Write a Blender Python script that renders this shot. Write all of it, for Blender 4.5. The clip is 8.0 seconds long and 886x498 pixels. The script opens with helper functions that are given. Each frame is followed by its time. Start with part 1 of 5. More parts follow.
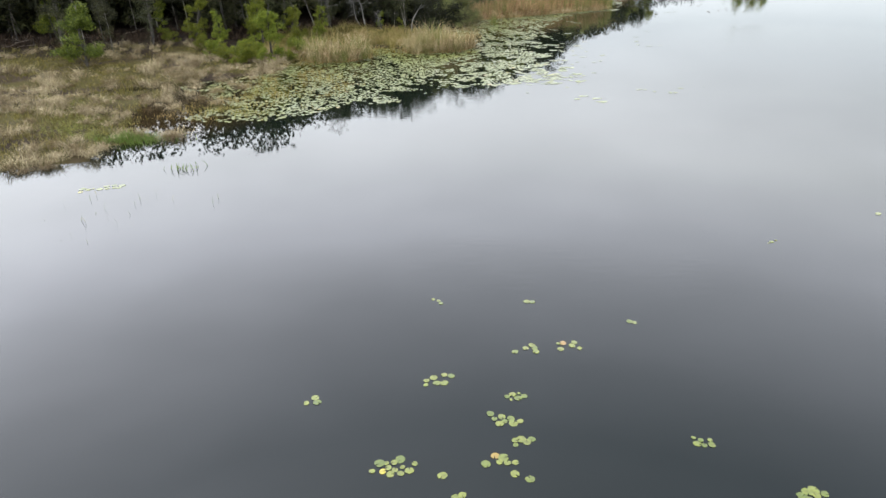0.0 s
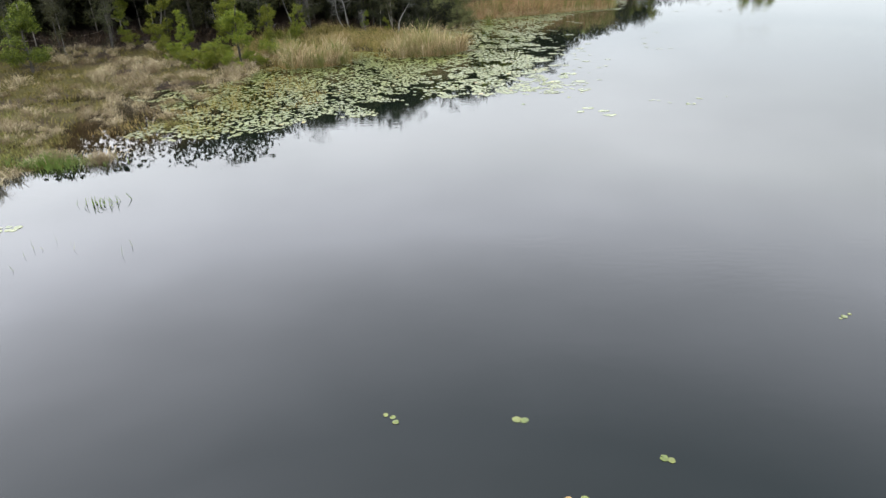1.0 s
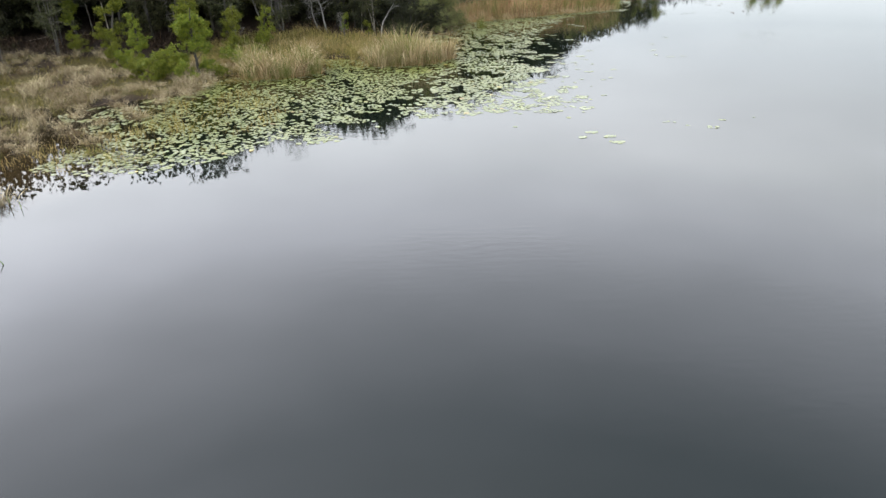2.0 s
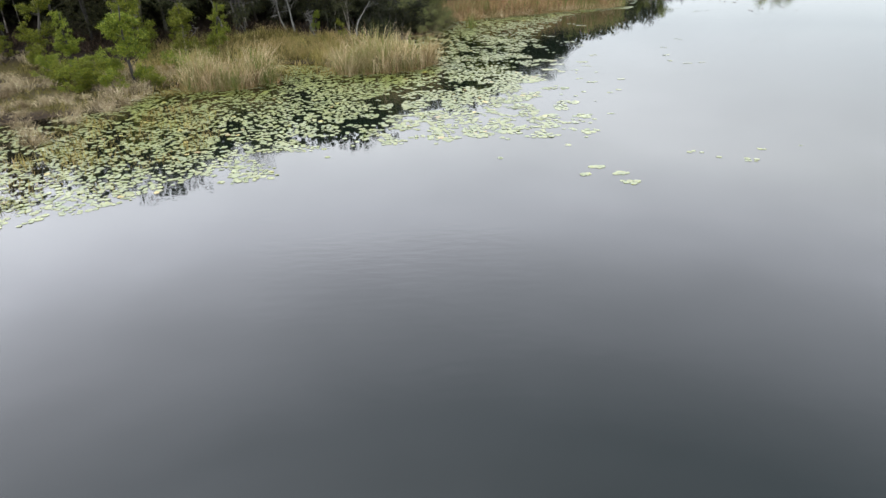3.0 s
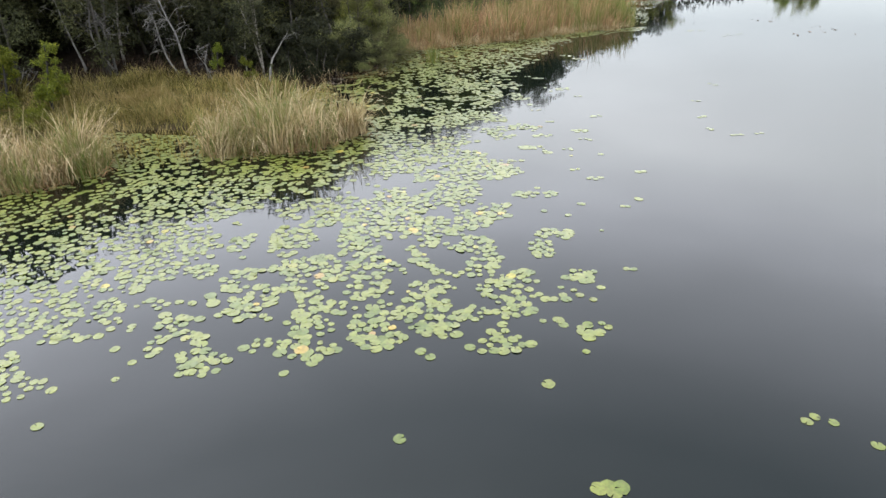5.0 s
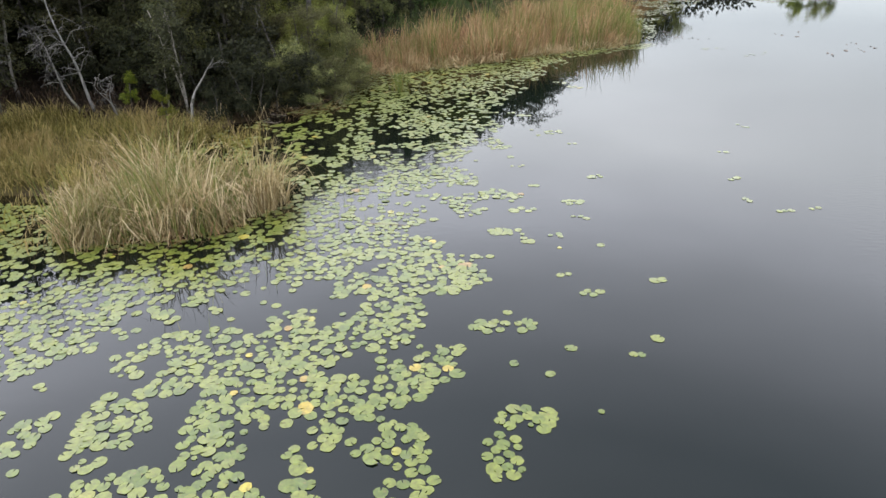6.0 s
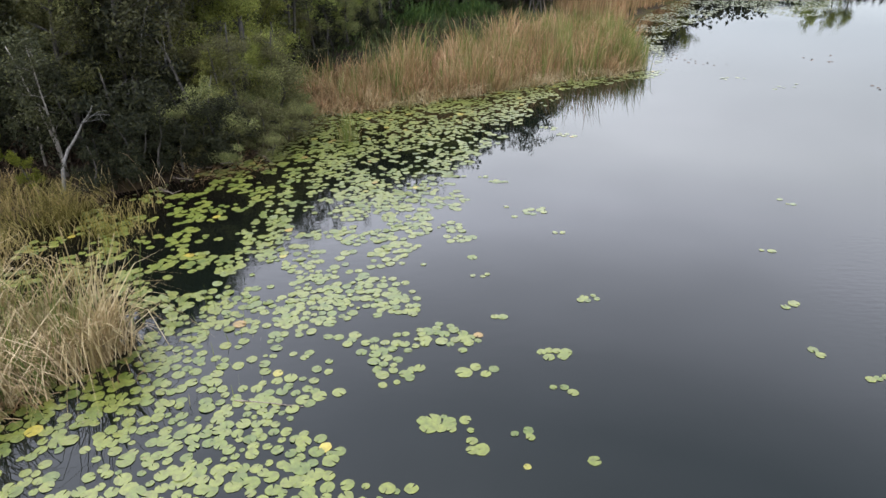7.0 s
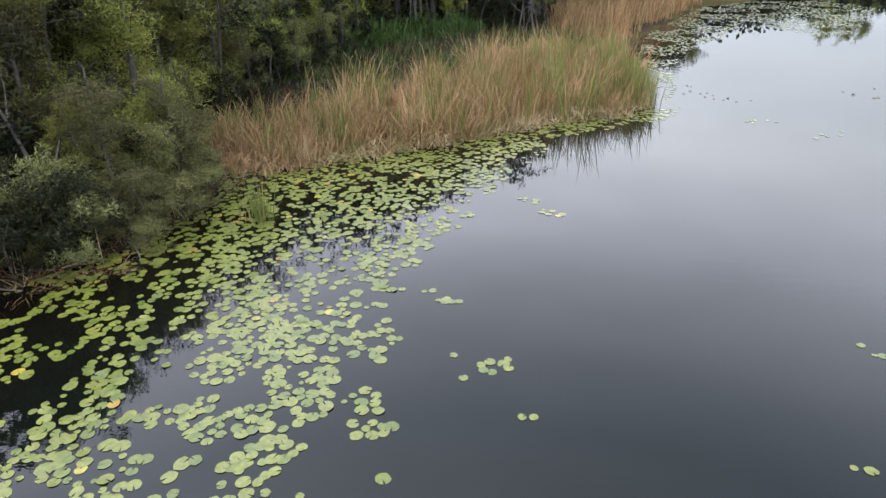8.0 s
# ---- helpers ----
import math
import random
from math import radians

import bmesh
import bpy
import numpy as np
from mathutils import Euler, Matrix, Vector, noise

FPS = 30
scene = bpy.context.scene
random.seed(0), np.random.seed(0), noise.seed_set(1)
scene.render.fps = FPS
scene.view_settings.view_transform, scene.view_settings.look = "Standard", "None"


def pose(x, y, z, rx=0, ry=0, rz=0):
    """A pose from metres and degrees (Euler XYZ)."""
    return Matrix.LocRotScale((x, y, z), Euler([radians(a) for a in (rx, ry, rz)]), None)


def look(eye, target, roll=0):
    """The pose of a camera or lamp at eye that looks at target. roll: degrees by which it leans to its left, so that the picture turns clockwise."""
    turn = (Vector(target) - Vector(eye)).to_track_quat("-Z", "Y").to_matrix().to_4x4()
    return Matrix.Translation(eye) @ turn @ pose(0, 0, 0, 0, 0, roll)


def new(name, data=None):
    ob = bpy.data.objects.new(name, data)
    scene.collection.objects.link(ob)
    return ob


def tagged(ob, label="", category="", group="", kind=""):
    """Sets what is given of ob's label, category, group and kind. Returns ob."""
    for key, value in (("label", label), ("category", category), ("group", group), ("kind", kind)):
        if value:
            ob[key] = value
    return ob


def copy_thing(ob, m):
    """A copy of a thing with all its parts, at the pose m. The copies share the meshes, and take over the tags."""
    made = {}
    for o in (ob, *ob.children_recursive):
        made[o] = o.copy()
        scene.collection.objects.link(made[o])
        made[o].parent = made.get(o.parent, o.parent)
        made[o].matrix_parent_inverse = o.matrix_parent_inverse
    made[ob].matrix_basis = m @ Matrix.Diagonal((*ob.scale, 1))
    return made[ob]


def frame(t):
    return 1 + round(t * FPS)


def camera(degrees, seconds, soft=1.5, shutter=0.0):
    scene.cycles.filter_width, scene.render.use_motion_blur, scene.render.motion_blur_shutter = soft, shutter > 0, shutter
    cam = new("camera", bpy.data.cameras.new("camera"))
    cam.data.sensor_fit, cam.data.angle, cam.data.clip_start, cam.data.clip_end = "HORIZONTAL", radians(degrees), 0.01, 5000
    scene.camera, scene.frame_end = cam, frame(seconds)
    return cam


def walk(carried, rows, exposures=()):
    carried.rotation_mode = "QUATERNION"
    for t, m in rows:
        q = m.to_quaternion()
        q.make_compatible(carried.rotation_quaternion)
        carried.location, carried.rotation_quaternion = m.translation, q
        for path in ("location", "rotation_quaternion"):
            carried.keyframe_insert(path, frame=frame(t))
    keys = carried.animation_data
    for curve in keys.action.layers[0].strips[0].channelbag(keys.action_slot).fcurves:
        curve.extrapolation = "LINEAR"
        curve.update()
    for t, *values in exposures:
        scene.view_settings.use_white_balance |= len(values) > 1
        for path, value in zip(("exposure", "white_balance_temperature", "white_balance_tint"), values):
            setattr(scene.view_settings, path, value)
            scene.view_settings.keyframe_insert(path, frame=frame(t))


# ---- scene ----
cam = camera(68.0, 8.0, soft=1.5)
PATH = [
    (0, (0.000, -0.000, 7.319), (0.010, 8.987, 2.934), -1.22),
    (0.5, (0.342, 2.043, 6.953), (0.350, 11.023, 2.554), -1.27),
    (1, (0.722, 4.381, 6.830), (0.734, 13.364, 2.437), -1.30),
    (1.5, (1.132, 6.611, 6.762), (1.146, 15.592, 2.365), -1.29),
    (3, (2.631, 14.285, 6.100), (2.637, 23.229, 1.628), -1.22),
    (3.5, (3.179, 17.031, 6.036), (3.181, 25.966, 1.546), -1.27),
    (4, (3.777, 19.989, 6.067), (3.793, 28.924, 1.577), -1.26),
    (5.5, (5.594, 28.465, 6.147), (5.605, 37.393, 1.642), -1.22),
    (6, (6.302, 31.466, 6.096), (6.298, 40.397, 1.597), -1.25),
    (6.5, (6.974, 34.336, 6.079), (6.953, 43.277, 1.600), -1.31),
    (7, (7.699, 37.333, 6.198), (7.678, 46.274, 1.718), -1.23),
    (7.5, (8.392, 40.206, 6.261), (8.359, 49.153, 1.795), -1.15),
    (8, (9.094, 43.165, 6.257), (9.062, 52.121, 1.809), -1.00),
]
walk(cam, [(t, look(eye, target, roll)) for t, eye, target, roll in PATH], [(0, 0.0, 6500, 10), (4.8, 0.0, 6500, 10), (6.2, -0.1, 6450, 11.5), (7.4, -0.1, 6280, 13), (8.0, 0.0, 6280, 13)])

# ---------------------------------------------------------------- sky and light
SKY_LEVEL = 2.65
SUN_EL, SUN_AZ = radians(55), radians(-70)
SUN_WAY = (math.sin(SUN_AZ) * math.cos(SUN_EL), math.cos(SUN_AZ) * math.cos(SUN_EL), math.sin(SUN_EL))
world = bpy.data.worlds.new("overcast_sky")
scene.world = world
world.use_nodes = True
wn, wl = world.node_tree.nodes, world.node_tree.links
wn.clear()
w_out = wn.new("ShaderNodeOutputWorld")
w_sky = wn.new("ShaderNodeTexSky")
w_sky.sky_type, w_sky.sun_disc = "NISHITA", False
w_sky.sun_elevation, w_sky.sun_rotation = SUN_EL, SUN_AZ
w_bg1 = wn.new("ShaderNodeBackground")
w_bg1.inputs["Strength"].default_value = 0.05
wl.new(w_sky.outputs[0], w_bg1.inputs["Color"])
# cloud sheet, softly mottled, brightest round the hidden sun
w_co = wn.new("ShaderNodeTexCoord")
w_sep = wn.new("ShaderNodeSeparateXYZ")
wl.new(w_co.outputs["Generated"], w_sep.inputs[0])
w_grad = wn.new("ShaderNodeValToRGB")
wl.new(w_sep.outputs["Z"], w_grad.inputs[0])
ramp = w_grad.color_ramp
ramp.elements[0].position, ramp.elements[0].color = 0.0, (0.39, 0.415, 0.435, 1)
ramp.elements[1].position, ramp.elements[1].color = 1.0, (0.285, 0.33, 0.405, 1)
for at, c in ((0.13, (0.435, 0.46, 0.475, 1)), (0.2, (0.65, 0.675, 0.685, 1)), (0.3, (1.05, 1.08, 1.11, 1)), (0.42, (1.24, 1.28, 1.41, 1)), (0.55, (0.69, 0.725, 0.83, 1)), (0.66, (0.3, 0.348, 0.44, 1))):
    ramp.elements.new(at).color = c
w_dot = wn.new("ShaderNodeVectorMath")
w_dot.operation = "DOT_PRODUCT"
w_nrm = wn.new("ShaderNodeVectorMath")
w_nrm.operation = "NORMALIZE"
wl.new(w_co.outputs["Generated"], w_nrm.inputs[0])
wl.new(w_nrm.outputs[0], w_dot.inputs[0])
w_dot.inputs[1].default_value = SUN_WAY
w_half = wn.new("ShaderNodeMapRange")
w_half.inputs["From Min"].default_value = -1.0
wl.new(w_dot.outputs["Value"], w_half.inputs[0])
w_pow = wn.new("ShaderNodeMath")
w_pow.operation = "POWER"
w_pow.inputs[1].default_value = 5.0
wl.new(w_half.outputs[0], w_pow.inputs[0])
w_glow = wn.new("ShaderNodeVectorMath")
w_glow.operation = "MULTIPLY_ADD"
w_glow.inputs[1].default_value = (1.17, 1.17, 1.27)
wl.new(w_pow.outputs[0], w_glow.inputs[0])
wl.new(w_grad.outputs[0], w_glow.inputs[2])
w_map = wn.new("ShaderNodeMapping")
w_map.inputs["Scale"].default_value = (1.0, 1.0, 3.2)
wl.new(w_co.outputs["Generated"], w_map.inputs[0])
w_noise = wn.new("ShaderNodeTexNoise")
w_noise.inputs["Scale"].default_value, w_noise.inputs["Detail"].default_value = 2.2, 4
wl.new(w_map.outputs[0], w_noise.inputs["Vector"])
w_var = wn.new("ShaderNodeMapRange")
for k, v in (("From Min", 0.32), ("From Max", 0.68), ("To Min", 0.88), ("To Max", 1.11)):
    w_var.inputs[k].default_value = v
wl.new(w_noise.outputs[0], w_var.inputs[0])
w_mul = wn.new("ShaderNodeVectorMath")
w_mul.operation = "MULTIPLY"
wl.new(w_glow.outputs[0], w_mul.inputs[0])
wl.new(w_var.outputs[0], w_mul.inputs[1])
w_bg2 = wn.new("ShaderNodeBackground")
w_bg2.inputs["Strength"].default_value = SKY_LEVEL
wl.new(w_mul.outputs[0], w_bg2.inputs["Color"])
w_add = wn.new("ShaderNodeAddShader")
wl.new(w_bg1.outputs[0], w_add.inputs[0])
wl.new(w_bg2.outputs[0], w_add.inputs[1])
wl.new(w_add.outputs[0], w_out.inputs["Surface"])

sun = new("sun", bpy.data.lights.new("sun", "SUN"))
sun.data.energy, sun.data.angle, sun.data.color = 1.3, radians(20), (1.0, 0.97, 0.92)
sun.matrix_world = look(Vector(SUN_WAY) * 100, (0, 0, 0))


# ---------------------------------------------------------------- materials
def material(name, rough=0.6, ior=1.45):
    m = bpy.data.materials.new(name)
    m.use_nodes = True
    b = m.node_tree.nodes["Principled BSDF"]
    b.inputs["Roughness"].default_value, b.inputs["IOR"].default_value = rough, ior
    return m, m.node_tree.nodes, m.node_tree.links, b


def colour_ramp(nodes, stops):
    r = nodes.new("ShaderNodeValToRGB")
    els = r.color_ramp.elements
    els[0].position, els[0].color = stops[0][0], (*stops[0][1], 1)
    els[1].position, els[1].color = stops[-1][0], (*stops[-1][1], 1)
    for p, c in stops[1:-1]:
        els.new(p).color = (*c, 1)
    return r


def noise_node(nodes, links, scale, detail=4, coord=None, stretch=None):
    n = nodes.new("ShaderNodeTexNoise")
    n.inputs["Scale"].default_value, n.inputs["Detail"].default_value = scale, detail
    c = coord
    if c is None:
        c = nodes.new("ShaderNodeNewGeometry").outputs["Position"]
    if stretch:
        mp = nodes.new("ShaderNodeMapping")
        mp.inputs["Scale"].default_value = stretch
        links.new(c, mp.inputs[0])
        c = mp.outputs[0]
    links.new(c, n.inputs["Vector"])
    return n


def mix_colour(nodes, links, fac, a, b, kind="MIX"):
    m = nodes.new("ShaderNodeMix")
    m.data_type, m.blend_type = "RGBA", kind
    for value, socket in ((fac, m.inputs[0]), (a, m.inputs[6]), (b, m.inputs[7])):
        if hasattr(value, "links"):
            links.new(value, socket)
        elif isinstance(value, tuple):
            socket.default_value = (*value, 1)
        else:
            socket.default_value = value
    return m.outputs[2]


def bump(nodes, links, b, height, strength, distance):
    n = nodes.new("ShaderNodeBump")
    n.inputs["Strength"].default_value, n.inputs["Distance"].default_value = strength, distance
    links.new(height, n.inputs["Height"])
    links.new(n.outputs[0], b.inputs["Normal"])


def plant_material(name, stops, rough=0.55, thin=0.25, patch=None, by_object=False):
    """Blades or leaves: colour by leaf at random, with patches at a larger scale, and some light let through."""
    m, n, l, b = material(name, rough)
    b.inputs["Specular IOR Level"].default_value = 0.15
    geo = n.new("ShaderNodeNewGeometry")
    r = colour_ramp(n, stops)
    l.new(geo.outputs["Random Per Island"], r.inputs[0])
    col = r.outputs[0]
    if patch:
        scale, tint, amount = patch
        pn = noise_node(n, l, scale, 3)
        mr = n.new("ShaderNodeMapRange")
        mr.inputs["From Min"].default_value, mr.inputs["From Max"].default_value = 0.4, 0.62
        mr.inputs["To Max"].default_value = amount
        l.new(pn.outputs[0], mr.inputs[0])
        col = mix_colour(n, l, mr.outputs[0], col, tint)
    if by_object:
        info = n.new("ShaderNodeObjectInfo")
        hs = n.new("ShaderNodeHueSaturation")
        for key, lo, hi in (("Value", 0.7, 1.35), ("Hue", 0.485, 0.515)):
            mr = n.new("ShaderNodeMapRange")
            mr.inputs["To Min"].default_value, mr.inputs["To Max"].default_value = lo, hi
            l.new(info.outputs["Random"], mr.inputs[0])
            l.new(mr.outputs[0], hs.inputs[key])
        l.new(col, hs.inputs["Color"])
        col = hs.outputs[0]
    l.new(col, b.inputs["Base Color"])
    if thin:
        tr = n.new("ShaderNodeBsdfTranslucent")
        l.new(col, tr.inputs["Color"])
        mx = n.new("ShaderNodeMixShader")
        mx.inputs[0].default_value = thin
        l.new(b.outputs[0], mx.inputs[1])
        l.new(tr.outputs[0], mx.inputs[2])
        l.new(mx.outputs[0], n["Material Output"].inputs["Surface"])
    return m


def water_material():
    m, n, l, b = material("lake_water", 0.015, 1.333)
    nz = noise_node(n, l, 0.05, 3)
    r = colour_ramp(n, [(0.35, (0.0028, 0.0048, 0.0032)), (0.7, (0.0038, 0.0064, 0.0042))])
    l.new(nz.outputs[0], r.inputs[0])
    # tea-brown shallows in the little bay beside the marsh
    geo = n.new("ShaderNodeNewGeometry")
    away = n.new("ShaderNodeVectorMath")
    away.operation = "DISTANCE"
    away.inputs[1].default_value = (-12.2, 29.2, 0.0)
    l.new(geo.outputs["Position"], away.inputs[0])
    silt = n.new("ShaderNodeMapRange")
    for k, v in (("From Min", 2.0), ("From Max", 5.0), ("To Min", 1.0), ("To Max", 0.0)):
        silt.inputs[k].default_value = v
    l.new(away.outputs["Value"], silt.inputs[0])
    # browner water along the wooded bank, with the trees' shade put into its colour
    bank = n.new("ShaderNodeVectorMath")
    bank.operation = "DOT_PRODUCT"
    bank.inputs[1].default_value = (0.817, -0.578, 0.0)
    l.new(geo.outputs["Position"], bank.inputs[0])
    brown_shade = n.new("ShaderNodeMapRange")
    for k, v in (("From Min", -30.0), ("From Max", -24.5), ("To Min", 1.0), ("To Max", 0.0)):
        brown_shade.inputs[k].default_value = v
    l.new(bank.outputs["Value"], brown_shade.inputs[0])
    body = mix_colour(n, l, brown_shade.outputs[0], r.outputs[0], (0.0034, 0.0027, 0.0017))
    l.new(mix_colour(n, l, silt.outputs[0], body, (0.022, 0.0145, 0.0065)), b.inputs["Base Color"])
    # faint wind ripples, stronger in open patches
    rip = noise_node(n, l, 2.2, 3, stretch=(1.0, 2.4, 1.0))
    gust = noise_node(n, l, 0.06, 2)
    mr = n.new("ShaderNodeMapRange")
    for k, v in (("From Min", 0.45), ("From Max", 0.7), ("To Min", 0.08), ("To Max", 0.9)):
        mr.inputs[k].default_value = v
    l.new(gust.outputs[0], mr.inputs[0])
    mu = n.new("ShaderNodeMath")
    mu.operation = "MULTIPLY"
    l.new(rip.outputs[0], mu.inputs[0])
    l.new(mr.outputs[0], mu.inputs[1])
    # a catspaw of small wavelets off to the east
    off = n.new("ShaderNodeVectorMath")
    off.operation = "DISTANCE"
    off.inputs[1].default_value = (25.0, 44.0, 0.0)
    l.new(geo.outputs["Position"], off.inputs[0])
    paw = n.new("ShaderNodeMapRange")
    for k, v in (("From Min", 8.5), ("From Max", 12.2), ("To Min", 1.3), ("To Max", 0.0)):
        paw.inputs[k].default_value = v
    l.new(off.outputs["Value"], paw.inputs[0])
    small = noise_node(n, l, 5.0, 2, stretch=(1.0, 1.9, 1.0))
    both = n.new("ShaderNodeMath")
    both.operation = "MULTIPLY_ADD"
    l.new(small.outputs[0], both.inputs[0])
    l.new(paw.outputs[0], both.inputs[1])
    l.new(mu.outputs[0], both.inputs[2])
    bump(n, l, b, both.outputs[0], 0.2, 0.02)
    return m


def ground_material():
    m, n, l, b = material("wet_marsh_soil", 0.85)
    b.inputs["Specular IOR Level"].default_value = 0.08
    big = noise_node(n, l, 0.35, 5)
    fine = noise_node(n, l, 9, 6)
    r = colour_ramp(n, [(0.3, (0.025, 0.017, 0.010)), (0.5, (0.045, 0.03, 0.016)), (0.7, (0.07, 0.05, 0.022))])
    l.new(big.outputs[0], r.inputs[0])
    moss = noise_node(n, l, 0.22, 4)
    mm = n.new("ShaderNodeMapRange")
    mm.inputs["From Min"].default_value, mm.inputs["From Max"].default_value = 0.42, 0.52
    l.new(moss.outputs[0], mm.inputs[0])
    col = mix_colour(n, l, mm.outputs[0], r.outputs[0], (0.075, 0.062, 0.016))
    # dark leaf litter under the trees, its near-black tone also standing for shade
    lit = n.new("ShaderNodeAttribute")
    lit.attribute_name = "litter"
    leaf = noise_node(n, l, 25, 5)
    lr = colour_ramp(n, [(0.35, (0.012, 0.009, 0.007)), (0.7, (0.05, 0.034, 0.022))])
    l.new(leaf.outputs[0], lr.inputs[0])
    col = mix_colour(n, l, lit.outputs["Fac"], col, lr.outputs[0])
    col = mix_colour(n, l, 0.7, col, fine.outputs[0], "MULTIPLY")
    l.new(col, b.inputs["Base Color"])
    bump(n, l, b, fine.outputs[0], 0.8, 0.05)
    return m


def bark_material(name, light, dark, scale=14):
    m, n, l, b = material(name, 0.85)
    nz = noise_node(n, l, scale, 6, stretch=(1, 1, 0.25))
    r = colour_ramp(n, [(0.33, dark), (0.6, light)])
    l.new(nz.outputs[0], r.inputs[0])
    info = n.new("ShaderNodeObjectInfo")
    mr = n.new("ShaderNodeMapRange")
    mr.inputs["To Min"].default_value, mr.inputs["To Max"].default_value = 0.55, 1.7
    l.new(info.outputs["Random"], mr.inputs[0])
    vm = n.new("ShaderNodeVectorMath")
    vm.operation = "MULTIPLY"
    l.new(r.outputs[0], vm.inputs[0])
    l.new(mr.outputs[0], vm.inputs[1])
    l.new(vm.outputs[0], b.inputs["Base Color"])
    bump(n, l, b, nz.outputs[0], 0.7, 0.02)
    return m


def pad_material():
    m, n, l, b = material("lily_pad_leaf", 0.3, 1.45)
    b.inputs["Specular IOR Level"].default_value = 0.55
    # a waxy leaf, wet in places
    b.inputs["Coat Weight"].default_value, b.inputs["Coat Roughness"].default_value, b.inputs["Coat IOR"].default_value = 0.12, 0.12, 1.33
    b.inputs["Sheen Weight"].default_value, b.inputs["Sheen Roughness"].default_value = 0.06, 0.3
    geo = n.new("ShaderNodeNewGeometry")
    info = n.new("ShaderNodeObjectInfo")
    add = n.new("ShaderNodeMath")
    add.operation = "ADD"
    l.new(geo.outputs["Random Per Island"], add.inputs[0])
    l.new(info.outputs["Random"], add.inputs[1])
    fr = n.new("ShaderNodeMath")
    fr.operation = "FRACT"
    l.new(add.outputs[0], fr.inputs[0])
    r = colour_ramp(n, [(0.0, (0.074, 0.1, 0.013)), (0.3, (0.104, 0.127, 0.017)), (0.75, (0.14, 0.155, 0.024)),
                        (0.982, (0.115, 0.13, 0.022)), (0.987, (0.30, 0.26, 0.035)), (0.99, (0.33, 0.26, 0.03)), (1.0, (0.2, 0.12, 0.03))])
    l.new(fr.outputs[0], r.inputs[0])
    # blotches, fine speckle and brown worn spots
    nz = noise_node(n, l, 14, 5)
    col = r.outputs[0]
    for tex, lo, hi in ((nz, 0.62, 1.34), (noise_node(n, l, 75, 3), 0.78, 1.2)):
        mr = n.new("ShaderNodeMapRange")
        mr.inputs["From Min"].default_value, mr.inputs["From Max"].default_value = 0.25, 0.75
        mr.inputs["To Min"].default_value, mr.inputs["To Max"].default_value = lo, hi
        l.new(tex.outputs[0], mr.inputs[0])
        vm = n.new("ShaderNodeVectorMath")
        vm.operation = "MULTIPLY"
        l.new(col, vm.inputs[0])
        l.new(mr.outputs[0], vm.inputs[1])
        col = vm.outputs[0]
    spot = noise_node(n, l, 21, 2)
    sp = n.new("ShaderNodeMapRange")
    sp.inputs["From Min"].default_value, sp.inputs["From Max"].default_value, sp.inputs["To Max"].default_value = 0.64, 0.72, 0.6
    l.new(spot.outputs[0], sp.inputs[0])
    l.new(mix_colour(n, l, sp.outputs[0], col, (0.15, 0.1, 0.035)), b.inputs["Base Color"])
    bump(n, l, b, nz.outputs[0], 0.35, 0.012)
    return m


M_WATER, M_GROUND, M_PAD = water_material(), ground_material(), pad_material()
M_PALE_BARK = bark_material("pale_papery_bark", (0.165, 0.15, 0.126), (0.05, 0.042, 0.035))
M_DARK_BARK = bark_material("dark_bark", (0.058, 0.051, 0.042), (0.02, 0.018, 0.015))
M_DEAD = bark_material("bleached_dead_wood", (0.13, 0.122, 0.107), (0.055, 0.051, 0.045), 20)
M_DEBRIS = bark_material("fallen_timber", (0.16, 0.128, 0.1), (0.05, 0.038, 0.028), 20)
M_CANOPY = plant_material("canopy_leaves", [(0, (0.025, 0.028, 0.013)), (0.6, (0.055, 0.057, 0.023)), (1, (0.115, 0.115, 0.044))], 0.6, 0.2, (0.45, (0.03, 0.032, 0.018), 0.6), True)
# Canopy leaves again, darkened: the wood's shade is put into their colour.
M_SHADE_LEAF = plant_material("shade_darkened_leaves", [(0, (0.01, 0.012, 0.007)), (0.6, (0.022, 0.024, 0.011)), (1, (0.044, 0.045, 0.018))], 0.7, 0.1)
M_EDGE = plant_material("edge_tree_leaves", [(0, (0.144, 0.163, 0.038)), (0.6, (0.253, 0.271, 0.062)), (1, (0.385, 0.385, 0.092))], 0.55, 0.35, (0.8, (0.06, 0.072, 0.02), 0.6), True)
M_SAPLING = plant_material("sapling_leaves", [(0, (0.058, 0.077, 0.013)), (0.6, (0.128, 0.148, 0.017)), (1, (0.24, 0.246, 0.03))], 0.5, 0.3, None, True)
M_YOUNG = plant_material("dark_sapling_leaves", [(0, (0.032, 0.043, 0.008)), (0.6, (0.075, 0.09, 0.013)), (1, (0.16, 0.168, 0.024))], 0.5, 0.3, None, True)
M_STRAW = plant_material("straw_tussock", [(0, (0.14, 0.108, 0.058)), (0.5, (0.31, 0.25, 0.142)), (1, (0.58, 0.5, 0.31))], 0.7, 0.2, (0.9, (0.1, 0.066, 0.03), 0.8))
M_SEDGE = plant_material("olive_sedge", [(0, (0.11, 0.103, 0.022)), (0.6, (0.22, 0.19, 0.048)), (1, (0.4, 0.3, 0.125))], 0.65, 0.25, (0.5, (0.3, 0.2, 0.105), 0.45))
M_LUSH = plant_material("lush_grass", [(0, (0.07, 0.115, 0.018)), (1, (0.15, 0.21, 0.045))], 0.6, 0.3)
M_UNDER = plant_material("undergrowth_leaves", [(0, (0.025, 0.04, 0.015)), (0.7, (0.06, 0.085, 0.025)), (1, (0.14, 0.13, 0.05))], 0.65, 0.2)
